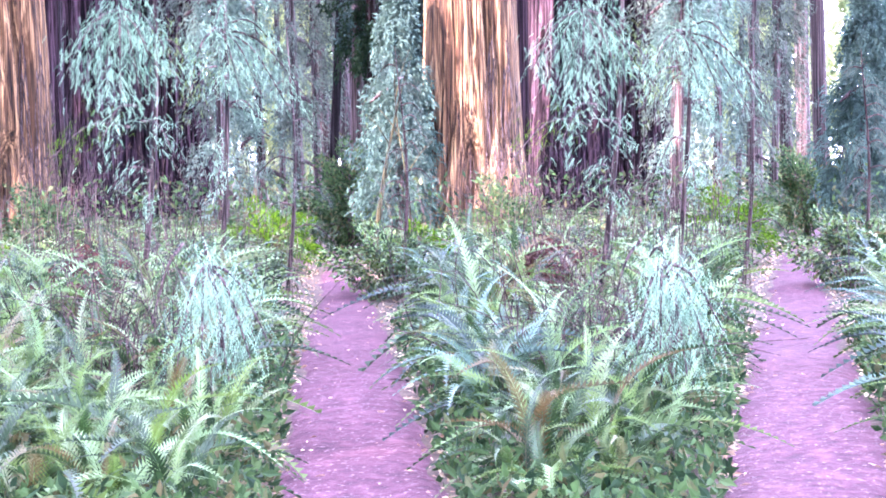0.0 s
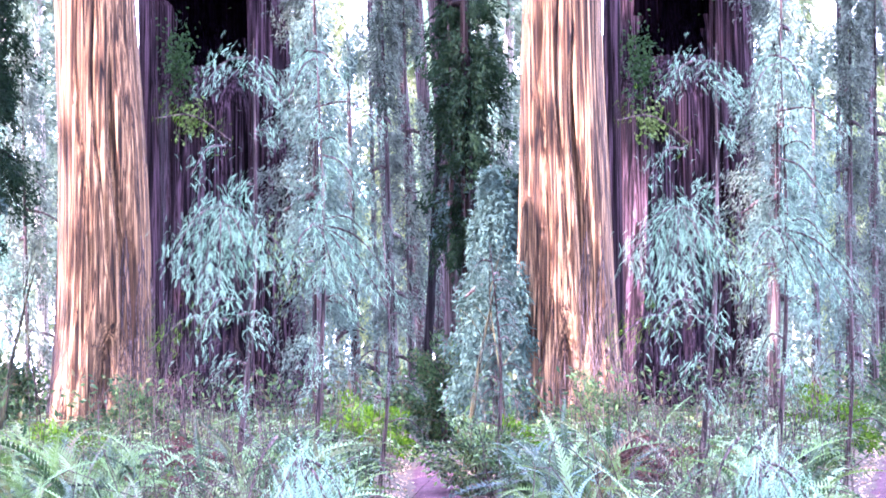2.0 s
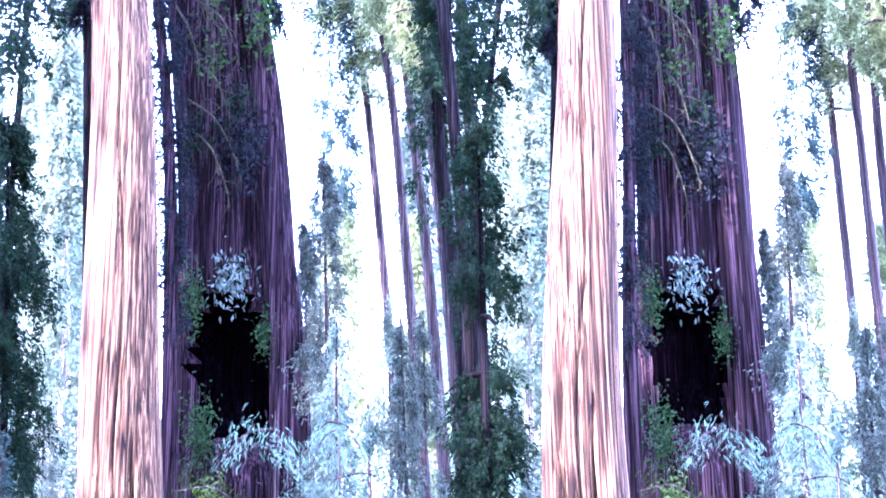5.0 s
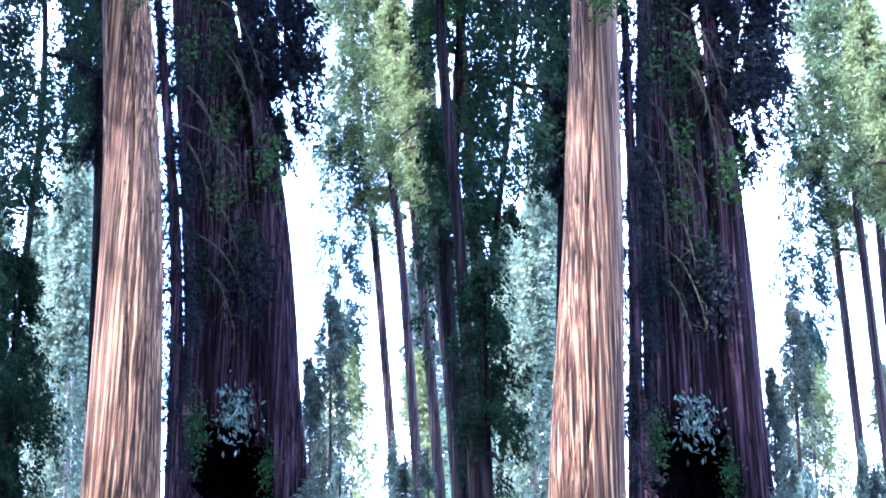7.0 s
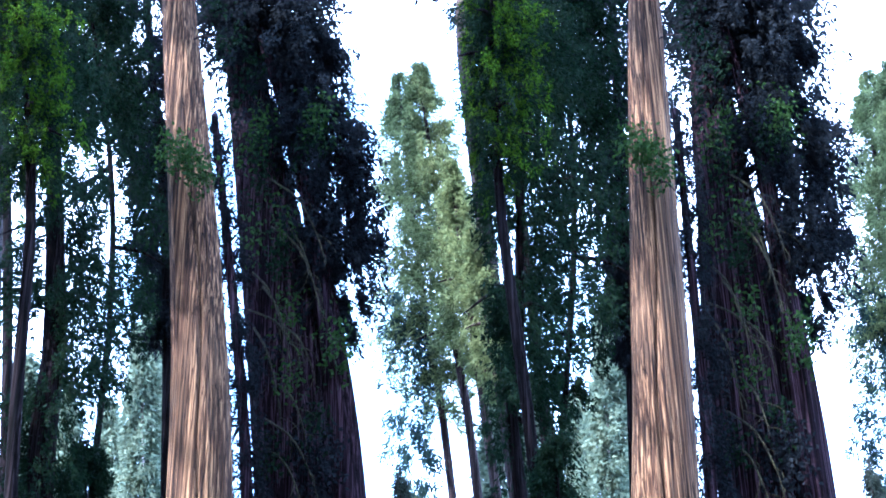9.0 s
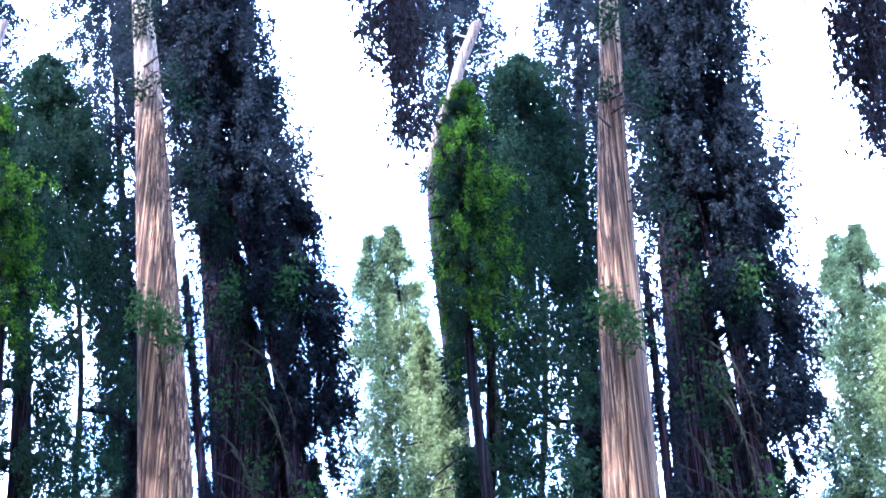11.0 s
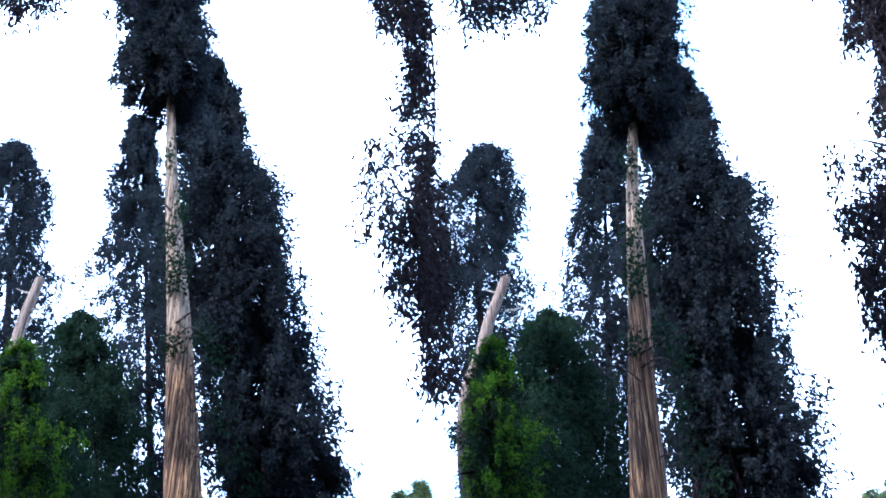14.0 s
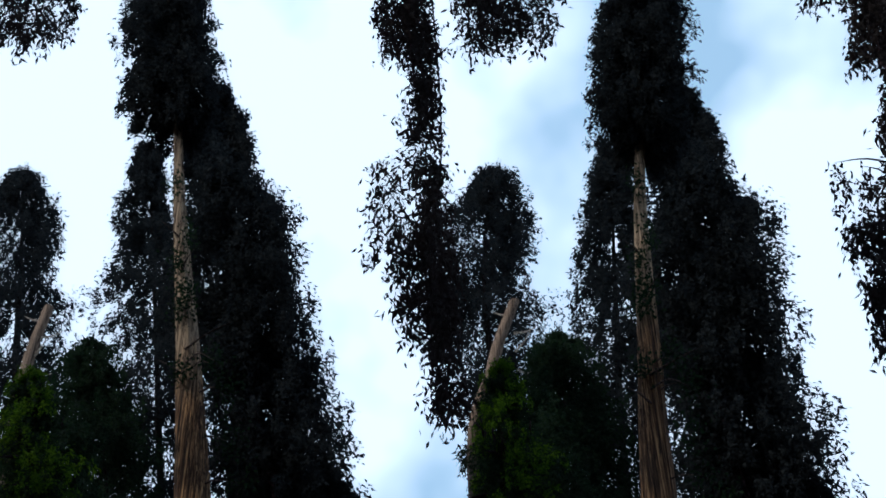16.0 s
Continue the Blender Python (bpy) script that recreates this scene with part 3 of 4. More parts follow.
    for (a, e), leaf, spread, count, size in (
            ((-11.75, 17.5), LEAF_WHITE, (0.42, 0.2, 0.62), 230, 0.2), ((-12.96, 11.7), LEAF_IVY, (0.34, 0.2, 0.75), 620, 0.12),
            ((-13.2, 16.8), LEAF_IVY, (0.26, 0.2, 0.7), 420, 0.12), ((-11.4, 22.6), LEAF_DARK, (0.5, 0.3, 1.1), 500, 0.16),
            ((-12.6, 9.5), LEAF_MOSS, (0.3, 0.2, 0.4), 200, 0.12), ((-10.5, 15.3), LEAF_IVY, (0.2, 0.2, 0.5), 420, 0.09)):
        b = np.array(at_(a, e, 34.75) - foot)
        at = b + rng.normal(size=(count, 3)) * np.array(spread) * 0.6
        part("foliage_tuft", raw("foliage_tuft", *sprays(rng, at, unit(rng.normal(size=at.shape) * (0.4 if leaf is LEAF_WHITE else 1.0) + [0, -0.2, -0.7]), size, size * (0.17 if leaf is LEAF_WHITE else 0.26)), leaf), dark,
             "pale broad leaves over the burnt hollow" if leaf is LEAF_WHITE else "", "stuff")
    for i in range(30):
        e = 21.0 + 18.0 * rng.random() ** 0.75
        b = np.array(at_(-11.9 + rng.uniform(-1.3, 2.0), e, 34.7 - 0.5 * rng.random()) - foot)
        at = b + rng.normal(size=(100, 3)) * np.array([0.22, 0.15, 0.42])
        part("foliage_tuft", raw("foliage_tuft", *sprays(rng, at, unit(rng.normal(size=at.shape) + [0, -0.2, -0.8]), 0.17, 0.045), (LEAF_DARK, LEAF_GREEN, LEAF_TUFT)[i % 3]), dark, kind="stuff")
    for i in range(12):
        a, e = -12.6 + rng.uniform(-0.9, 1.2), 22.5 + 11.0 * rng.random()
        da, de = rng.uniform(0.7, 2.2), rng.uniform(1.5, 4.6)
        pts = [at_(a, e, 35.0) - foot, at_(a + da * 0.55, e - de * 0.25, 34.3) - foot, at_(a + da * 0.9, e - de * 0.7, 34.1) - foot, at_(a + da, e - de, 34.0) - foot]
        limb = part("dead_limb", raw("dead_limb", *tube(pts, (0.036, 0.03, 0.02, 0.007), 6, 18), MOSSY, True), dark, "bare mossy hanging limb")
        line = spline(pts, 20)
        for q in (7, 11, 14, 17):
            p = Vector(line[q])
            w = Vector((rng.uniform(-0.5, 0.6), rng.uniform(-0.3, 0.1), rng.uniform(-0.9, -0.2)))
            part("twig", raw("twig", *tube([p, p + w * 0.5 + Vector((0.08, 0, 0.05)), p + w], (0.013, 0.009, 0.003), 4, 7), MOSSY, True), limb)
    ax = way(35.2, (-9.55, -1.5), (-9.68, 12.0), (-9.9, 18.0), (-10.08, 24.0), (-10.35, 28.0), (-10.85, 33.5), (-12.3, 41.5), (-12.2, 46.0))
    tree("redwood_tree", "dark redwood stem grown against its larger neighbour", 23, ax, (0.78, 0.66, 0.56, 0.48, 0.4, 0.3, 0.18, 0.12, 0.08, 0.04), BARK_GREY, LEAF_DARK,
         0.66, cone(1.3, (0.0, 0.3, 0.6, 0.8, 1.0), (0.4, 0.9, 1.0, 0.6, 0.1)), 260, 40, 0.22, 0.9, 0.26, 0.3, 120, 100, 12, 0.12, 0.35, limbs=4)
    # slim stem between the two great trunks
    ax = way(34, (-14.15, 2.0), (-14.02, 14.0), (-13.75, 24.0), (-13.9, 36.0))
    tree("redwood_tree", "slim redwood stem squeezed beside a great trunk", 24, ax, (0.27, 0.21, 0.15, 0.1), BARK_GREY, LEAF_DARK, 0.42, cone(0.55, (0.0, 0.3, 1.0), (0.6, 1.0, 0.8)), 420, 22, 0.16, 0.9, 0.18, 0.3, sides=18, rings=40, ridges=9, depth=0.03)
    # slim stems in a row further off, the tallest with pale crowns
    for k, (far, r, w, dirs, low) in enumerate((
            (52, 0.2, 1.9, ((-5.3, 0.7), (-5.57, 9.8), (-6.35, 23.6), (-6.73, 27.4), (-7.0, 36.9)), 0.6),
            (50, 0.21, 1.8, ((-4.3, 2.8), (-4.6, 7.6), (-5.35, 22.5), (-5.69, 26.9), (-6.2, 37.2)), 0.64),
            (47, 0.22, 1.1, ((-3.7, 4.9), (-4.33, 17.3), (-4.75, 23.2), (-5.4, 33.5)), 0.74),
            (45, 0.24, 0.9, ((-2.95, 0.0), (-3.2, 7.0), (-3.6, 16.0), (-4.0, 22.0), (-4.7, 31.0)), 0.78))):
        ax = way(far, *dirs)
        fir = tree("fir_tree", "slim straight fir with a high pale green crown", 31 + k, ax, (r, r * 0.9, r * 0.75, 0.05), BARK_FAR, LEAF_PALE,
             low, cone(w, (0.0, 0.25, 0.5, 0.75, 1.0), (0.5, 1.0, 0.9, 0.6, 0.12)), (520, 520, 260, 200)[k], 36, 0.28, 0.4, 0.14, 0.25, limbs=5, group="slim firs", depth=0.01)
        if k == 0:
            # lower sprays take the needle colour darkened for shade
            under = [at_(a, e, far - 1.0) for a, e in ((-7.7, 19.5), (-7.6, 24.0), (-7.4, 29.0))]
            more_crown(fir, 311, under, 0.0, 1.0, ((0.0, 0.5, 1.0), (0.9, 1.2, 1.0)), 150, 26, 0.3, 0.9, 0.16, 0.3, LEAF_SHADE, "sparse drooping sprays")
    # far stems, their haze and sunlight put into pale bark and needle colours
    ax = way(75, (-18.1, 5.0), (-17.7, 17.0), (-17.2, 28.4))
    tree("fir_tree", "tall fir far back, coloured pale for sunlight", 41, ax, (0.3, 0.27, 0.18, 0.04), BARK_SNAG, LEAF_FAR, 0.14, cone(2.6), 800, 22, 0.5, 0.6, 0.2, 0.26)
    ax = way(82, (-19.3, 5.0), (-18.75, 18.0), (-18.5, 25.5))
    tree("fir_tree", "fir far back with blue-green foliage coloured pale for haze", 49, ax, (0.3, 0.26, 0.18, 0.04), BARK_SNAG, LEAF_FAR, 0.1, cone(2.6), 620, 22, 0.54, 0.6, 0.2, 0.3)
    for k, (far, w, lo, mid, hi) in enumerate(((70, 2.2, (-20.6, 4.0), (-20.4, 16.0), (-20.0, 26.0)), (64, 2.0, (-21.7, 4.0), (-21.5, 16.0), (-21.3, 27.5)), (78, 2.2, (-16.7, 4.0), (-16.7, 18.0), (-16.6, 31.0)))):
        tree("fir_tree", "fir coloured pale green for haze, filling the gap between dark trees", 141 + k, way(far, lo, mid, hi), (0.26, 0.22, 0.15, 0.04), BARK_SNAG, LEAF_FAR, 0.1, cone(w), 560, 22, 0.5, 0.6, 0.22, 0.3)
    # dark tree; its sunlit outer and shaded inner foliage are put into two needle colours
    far, k = pick((26, 1.0), (31, 1.08))
    ax = way(far, pick((-22.3, 3.0), (-19.4, 3.0)), pick((-22.0, 24.0), (-20.3, 24.0)), (-20.7, 34.0), (-20.1, 44.0))
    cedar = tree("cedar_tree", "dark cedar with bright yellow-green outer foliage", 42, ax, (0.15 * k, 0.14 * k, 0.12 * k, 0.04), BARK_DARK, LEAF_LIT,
                 0.74, cone(1.15 * k, (0.0, 0.3, 0.7, 0.9, 1.0), (0.7, 1.0, 0.8, 0.5, 0.2)), 420, 40, 0.13 * k, 0.9, 0.2, 0.46, limbs=6, view_cut=edge)
    more_crown(cedar, 421, ax, 0.72, 0.99, cone(1.0 * k, (0.0, 0.3, 0.7, 0.9, 1.0), (0.7, 1.0, 0.8, 0.5, 0.2)), 420, 40, 0.13 * k, 0.9, 0.2, 0.12, LEAF_GREEN, "inner foliage coloured darker for shade", edge)
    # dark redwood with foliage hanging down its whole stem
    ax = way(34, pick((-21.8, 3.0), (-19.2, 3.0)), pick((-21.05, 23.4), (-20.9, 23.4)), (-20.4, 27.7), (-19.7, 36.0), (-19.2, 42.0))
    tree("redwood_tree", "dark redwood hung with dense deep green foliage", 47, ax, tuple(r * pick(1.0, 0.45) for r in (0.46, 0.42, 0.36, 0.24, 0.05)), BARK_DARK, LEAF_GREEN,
         pick(0.36, 0.5), cone(1.45, (0.0, 0.25, 0.5, 0.8, 1.0), (0.7, 0.9, 1.0, 1.1, 0.8)), 900, 34, 0.2, 0.9, 0.2, 0.42, limbs=6, sides=32, rings=40, ridges=12, depth=0.04, view_cut=edge)
    # open boughs against the sky beside it
    ax = way(39, (-20.8, 5.0), (-19.6, 20.0), (-17.9, 33.0), (-17.9, 44.9))
    lacy = tree("redwood_tree", "dark green redwood with open foliage down its stem", 43, ax, (0.12, 0.1, 0.09, 0.03), BARK_DARK, LEAF_GREEN,
         0.5, cone(2.05, (0.0, 0.12, 0.3, 0.5, 0.8, 0.93, 1.0), (0.25, 0.6, 0.95, 1.1, 1.0, 0.6, 0.25)), 760, 30, 0.19, 0.9, 0.24, 0.3, limbs=6, view_cut=edge)
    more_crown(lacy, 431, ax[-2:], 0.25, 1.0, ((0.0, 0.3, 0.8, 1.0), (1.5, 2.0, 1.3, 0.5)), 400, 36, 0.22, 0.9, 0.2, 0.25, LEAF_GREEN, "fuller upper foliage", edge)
    ax = way(pick(36, 30), pick((-20.2, 2.0), (-19.5, 2.0)), pick((-19.9, 13.0), (-19.5, 13.0)), pick((-19.4, 24.0), (-19.4, 24.0)))
    tree("redwood_tree", "shaded conifer with dark green hanging boughs", 53, ax, (0.14, 0.12, 0.09, 0.03), BARK_DARK, LEAF_GREEN,
         0.27, cone(pick(1.2, 0.9), (0.0, 0.2, 0.5, 0.8, 1.0), (0.5, 1.0, 0.8, 0.8, 0.3)), pick(700, 440), 40, 0.17, 0.9, 0.2, pick(0.34, 0.44), limbs=5, view_cut=edge)
    ax = way(48, pick((-22.6, 4.0), (-19.3, 4.0)), pick((-22.0, 28.0), (-19.8, 28.0)), (-20.4, 46.0), (-19.5, 51.6))
    tree("fir_tree", "tall bluish fir with an open pointed crown", 44, ax, (0.2, 0.2, 0.2, 0.18, 0.04), BARK_DARK, LEAF_DARK, 0.62,
         cone(2.5, (0.0, 0.3, 0.6, 0.8, 0.93, 1.0), (0.8, 1.0, 0.95, 0.9, 0.6, 0.25)), 900, 36, 0.28, 0.8, 0.2, 0.18, limbs=6, view_cut=edge)
    ax = way(45, pick((-22.5, 4.0), (-19.6, 4.0)), (-21.5, 38.0), (-20.43, 43.65), (-19.3, 46.25))
    snag = tree("dead_tree", "pale bare snag with a broken top", 45, ax, (0.28, 0.28, 0.28, 0.3, 0.34, 0.22), BARK_BROKEN, LEAF_DARK, 0.5, cone(1), 0, 0, 0.3, rings=60, sides=28, ridges=12, depth=0.05)
    rng = np.random.default_rng(450)
    tip = ax[-1] - ax[0]
    for i in range(4):
        a = rng.random() * math.tau
        p = tip - Vector((0.1, 0.0, 0.8 + i))
        part("broken_limb", raw("broken_limb", *tube([p, p + Vector((math.cos(a), math.sin(a), 0.3)) * 0.5, p + Vector((math.cos(a), math.sin(a), 0.5)) * 0.9], (0.06, 0.04, 0.015), 6, 8), BARK_SNAG, True), snag)
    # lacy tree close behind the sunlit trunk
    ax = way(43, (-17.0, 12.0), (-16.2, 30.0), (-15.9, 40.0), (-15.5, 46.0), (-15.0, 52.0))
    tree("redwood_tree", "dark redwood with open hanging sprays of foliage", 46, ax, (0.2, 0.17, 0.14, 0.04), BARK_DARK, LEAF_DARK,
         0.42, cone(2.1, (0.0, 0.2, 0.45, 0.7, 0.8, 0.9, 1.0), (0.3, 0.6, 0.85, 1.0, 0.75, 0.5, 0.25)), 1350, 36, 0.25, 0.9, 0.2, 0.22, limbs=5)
    ax = way(30, (-20.3, 2.9), (-20.05, 8.4), (-19.9, 12.0))
    tree("young_conifer", "pale slender stem with sparse twigs", 48, ax, (0.07, 0.06, 0.05, 0.02), BARK_FAR, LEAF_SHADE, 0.5, cone(0.4), 60, 14, 0.12, sides=14, rings=30, limbs=4, group="young conifers")
    # half-grown conifers between the stems
    for k, (far, w, lo, hi, leaf, n, per, size, gaps) in enumerate((
            (33, 1.1, (-8.2, 4.9), (-8.1, 22.2), LEAF_BLUE, 560, 30, 0.17, 0.36),
            (29, 0.85, (-8.1, 3.0), (-7.85, 15.6), LEAF_MIST, 520, 26, 0.13, 0.4),
            (40, 0.75, (-5.4, 8.0), (-5.45, 15.8), LEAF_BLUE, 260, 28, 0.2, 0.36),
            (30, 0.6, (-6.7, 2.0), (-6.75, 12.6), LEAF_MIST, 300, 24, 0.14, 0.42),
            (27, 0.75, (-1.5, 0.0), (-1.5, 7.5), LEAF_SHADE, 520, 36, 0.15, 0.25),
            (31, 0.6, (-0.55, 0.0), (-0.6, 7.0), LEAF_SHADE, 380, 36, 0.17, 0.2),
            (62, 1.9, (-18.6, 1.0), (-18.5, 13.0), LEAF_BLUE, 560, 26, 0.28, 0.35),
            (56, 1.5, (-20.3, 1.0), (-20.1, 23.0), LEAF_HEMLOCK, 620, 26, 0.28, 0.3),
            (66, 1.8, (-7.2, 1.0), (-7.3, 9.0), LEAF_BLUE, 340, 26, 0.28, 0.4),
            (58, 1.6, (-4.6, 1.0), (-4.6, 7.5), LEAF_BLUE, 340, 26, 0.28, 0.4),
            (50, 1.3, (-5.9, 2.0), (-5.9, 16.6), LEAF_FAR, 380, 28, 0.24, 0.45),
            (42, 0.9, (-4.6, 2.0), (-4.6, 16.0), LEAF_BLUE, 360, 28, 0.2, 0.4),
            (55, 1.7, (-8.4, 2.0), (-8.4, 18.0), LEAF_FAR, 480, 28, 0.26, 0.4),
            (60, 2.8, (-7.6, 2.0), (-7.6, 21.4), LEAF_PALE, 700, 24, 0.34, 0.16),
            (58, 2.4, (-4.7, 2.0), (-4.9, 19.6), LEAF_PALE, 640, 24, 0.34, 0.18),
            (39, 0.8, (-9.0, 5.0), (-8.9, 19.5), LEAF_BLUE, 360, 30, 0.2, 0.3))):
        ax = way(far, lo, hi)
        tree("young_conifer", "half-grown conifer with open feathery branches", 51 + k, ax, (0.11, 0.07, 0.02), BARK_FAR, leaf,
             0.12, cone(w), n, per, size, 0.8, 0.13, gaps + 0.08, sides=10, limbs=5, group="young conifers")


# ---- saplings and undergrowth ----
FEATHER = feather(9, 0.5, 0.13, 1.4, 0.42)
STRAND = feather(10, 0.2, 0.06, 1.3, 0.4)


def bough(rng, start, end, leaf, parent, count, size, stem=0.012, rise=0.25, spread=0.2, hang=0.9):
    """A drooping bough of fine feathery sprays, hanging from a bowed twig."""
    start, end = np.array(start), np.array(end)
    mid = (start + end) / 2 + [0, 0, rise * np.linalg.norm(end - start)]
    pts = [Vector(start), Vector(mid), Vector(end)]
    b = part("bough", raw("bough", *tube(pts, (stem, stem * 0.7, stem * 0.3), 5, 9), TWIG, True), parent)
    c = spline(pts, 30)
    count = int(count * 3.8)
    i = (rng.random(count) ** 0.75 * 28).astype(int)
    t = unit(c[i + 1] - c[i])
    side = unit(np.cross(t, [0, 0, 1.0])) * rng.choice([-1, 1], count)[:, None]
    fwd = unit(t * 0.45 + side * (0.15 + 0.5 * rng.random((count, 1))) + np.array([0, 0, -hang]) * (0.3 + rng.random((count, 1))))
    at = c[i] + rng.normal(size=(count, 3)) * spread * np.array([0.2, 0.25, 0.3])
    m = poses(rng, at, fwd, (0.37 if hang < 1.5 else 0.5) * size * (0.5 + 0.7 * rng.random(count)), 0.35)
    part("needles", raw("needles", *scatter(FEATHER if hang < 1.5 else STRAND, m), leaf), b, kind="stuff")


def sapling(label, seed, foot, tip, leaf, boughs, reach, size, count, special=()):
    rng = np.random.default_rng(seed)
    top = thing("hemlock_sapling", foot, label, "sapling", "hemlock saplings")
    o = Vector(foot)
    d = Vector(tip) - o
    bend = Vector((0.1, 0.05, 0))
    pts = [Vector((0, 0, -0.05)), d * 0.5 + bend, d]
    part("trunk", raw("trunk", *tube(pts, (0.03, 0.02, 0.005), 8, 16), TWIG, True), top)
    c = spline(pts, 40)
    for i in range(boughs):
        u = 0.3 + 0.68 * (i + rng.random()) / boughs
        b = c[min(39, int(u * 39))]
        a = rng.random() * math.tau
        w = reach * (1.1 - 0.75 * u) * (0.6 + 0.5 * rng.random())
        bough(rng, b, b + np.array([math.cos(a) * w, math.sin(a) * w, -0.35 * w]), leaf, top, count, size)
    for (x0, x1, lf, n, sz) in special:
        bough(rng, x0 - o, x1 - o, lf, top, n, sz, 0.012, 0.16, 0.3, 2.2 if lf is LEAF_AQUA else 0.9)


for g in (0, 1):
    S = lambda a, e, far: spot(*twin(g, a, e), far)
    G = lambda a, far: Vector((S(a, 0, far).x, far, 0.0))
    sp = [(S(-11.6, 6.2, 12.0), S(a, e, 11.5 + 0.2 * (k % 3)), LEAF_HEMLOCK, 34, 0.3) for k, (a, e) in enumerate((
        (-13.6, 3.9), (-13.1, 3.2), (-12.4, 2.9), (-11.7, 2.8), (-11.0, 3.0), (-10.3, 3.4), (-9.8, 4.2)))]
    sp += [(S(-10.3, 11.7, 12.2), S(-12.2, 10.6, 11.8), LEAF_HEMLOCK, 40, 0.24), (S(-10.6, 11.0, 12.2), S(-9.3, 10.0, 11.8), LEAF_HEMLOCK, 30, 0.26),
           (S(-11.2, 8.6, 12.2), S(-13.9, 9.5, 11.7), LEAF_LIT, 26, 0.22), (S(-11.4, 8.4, 12.1), S(-12.7, 7.3, 11.6), LEAF_HEMLOCK, 22, 0.24),
           (S(-11.4, 1.8, 12.0), S(-14.5, 0.4, 11.2), LEAF_LIT, 40, 0.2), (S(-11.2, 2.6, 12.0), S(-12.6, 0.9, 11.2), LEAF_HEMLOCK, 36, 0.26),
           (S(-11.0, 2.0, 12.0), S(-9.8, 0.6, 11.4), LEAF_HEMLOCK, 26, 0.24), (S(-10.4, 4.9, 12.0), S(-9.3, 4.3, 11.6), LEAF_MOSS, 22, 0.2)]
    sapling("hemlock sapling with drooping feathery blue-green boughs beside the trail", 61, G(-11.5, 12.0), S(-10.2, 12.4, 12.4), LEAF_HEMLOCK, 7, 0.5, 0.22, 20, sp)
    sp = [(S(-8.2, 5.4, 14.5), S(a, e, 13.9), LEAF_HEMLOCK, 36, 0.3) for a, e in ((-6.6, 2.9), (-5.5, 2.2), (-4.8, 2.6), (-7.4, 3.2), (-9.3, 3.0))]
    sp += [(S(-8.0, 9.8, 14.5), S(-5.4, 8.9, 14.0), LEAF_HEMLOCK, 36, 0.26), (S(-7.9, 8.0, 14.5), S(-6.2, 6.2, 14.0), LEAF_HEMLOCK, 40, 0.28),
           (S(-8.0, 11.9, 14.7), S(-6.9, 10.4, 14.2), LEAF_HEMLOCK, 36, 0.26), (S(-8.0, 11.6, 14.7), S(-9.0, 10.0, 14.2), LEAF_HEMLOCK, 30, 0.26), (S(-8.2, 4.0, 14.5), S(-9.5, 2.4, 13.8), LEAF_MOSS, 26, 0.24)]
    sapling("tall thin hemlock sapling with pale hanging sprays", 62, G(-8.4, 14.6), S(-7.9, 12.8, 14.8), LEAF_HEMLOCK, 12, 0.75, 0.25, 24, sp)
    sapling("small hemlock sapling under the larger trees", 63, G(-5.9, 17.0), S(-5.6, 5.6, 17.0), LEAF_BLUE, 12, 0.8, 0.25, 24)
    sapling("shaded hemlock sapling where the trail bends away", 65, G(-1.5, 19.0), S(-1.6, 4.6, 19.0), LEAF_BLUE, 13, 0.8, 0.25, 26)
    sp = [(S(-8.8, -3.4, 9.0), S(a, e, 8.4), LEAF_AQUA, 20, 0.4) for a, e in ((-9.9, -7.2), (-9.0, -7.6), (-8.0, -7.8), (-7.2, -7.0), (-6.6, -6.2))]
    sp += [(S(-9.6, -2.6, 9.4), S(-10.8, -5.6, 9.0), LEAF_BRUSH, 16, 0.34)]
    sapling("low hemlock sapling drooping over the trail's edge", 64, G(-9.0, 9.0), S(-8.9, -2.2, 9.0), LEAF_HEMLOCK, 6, 0.4, 0.2, 10, sp)
    # withered rusty fronds among the stems
    rng = np.random.default_rng(66)
    for a, far, h in ((-14.0, 13.0, 1.0), (-13.3, 12.6, 0.8), (-12.4, 13.4, 0.9)):
        p = G(a, far)
        old = thing("withered_fern", (p.x, p.y, ground_height(p.x, p.y)), "withered rusty brown fern among dead stems", "fern", "withered ferns")
        for i in range(7):
            b = rng.random() * math.tau
            pts = [Vector((0, 0, -0.02)), Vector((0.1 * math.cos(b), 0.1 * math.sin(b), 0.75 * h)), Vector((0.28 * math.cos(b), 0.28 * math.sin(b), h * rng.uniform(0.6, 1.0)))]
            stalk = part("frond", raw("frond", *tube(pts, (0.006, 0.005, 0.002), 4, 9), TWIG, True), old)
            line = spline(pts, 24)[8:]
            at = np.repeat(line, 7, 0) + rng.normal(size=(len(line) * 7, 3)) * [0.03, 0.03, 0.03]
            part("foliage", raw("foliage", *sprays(rng, at, unit(rng.normal(size=at.shape) + [0, 0, -0.7]), 0.07, 0.014), LEAF_RUST), stalk, kind="stuff")

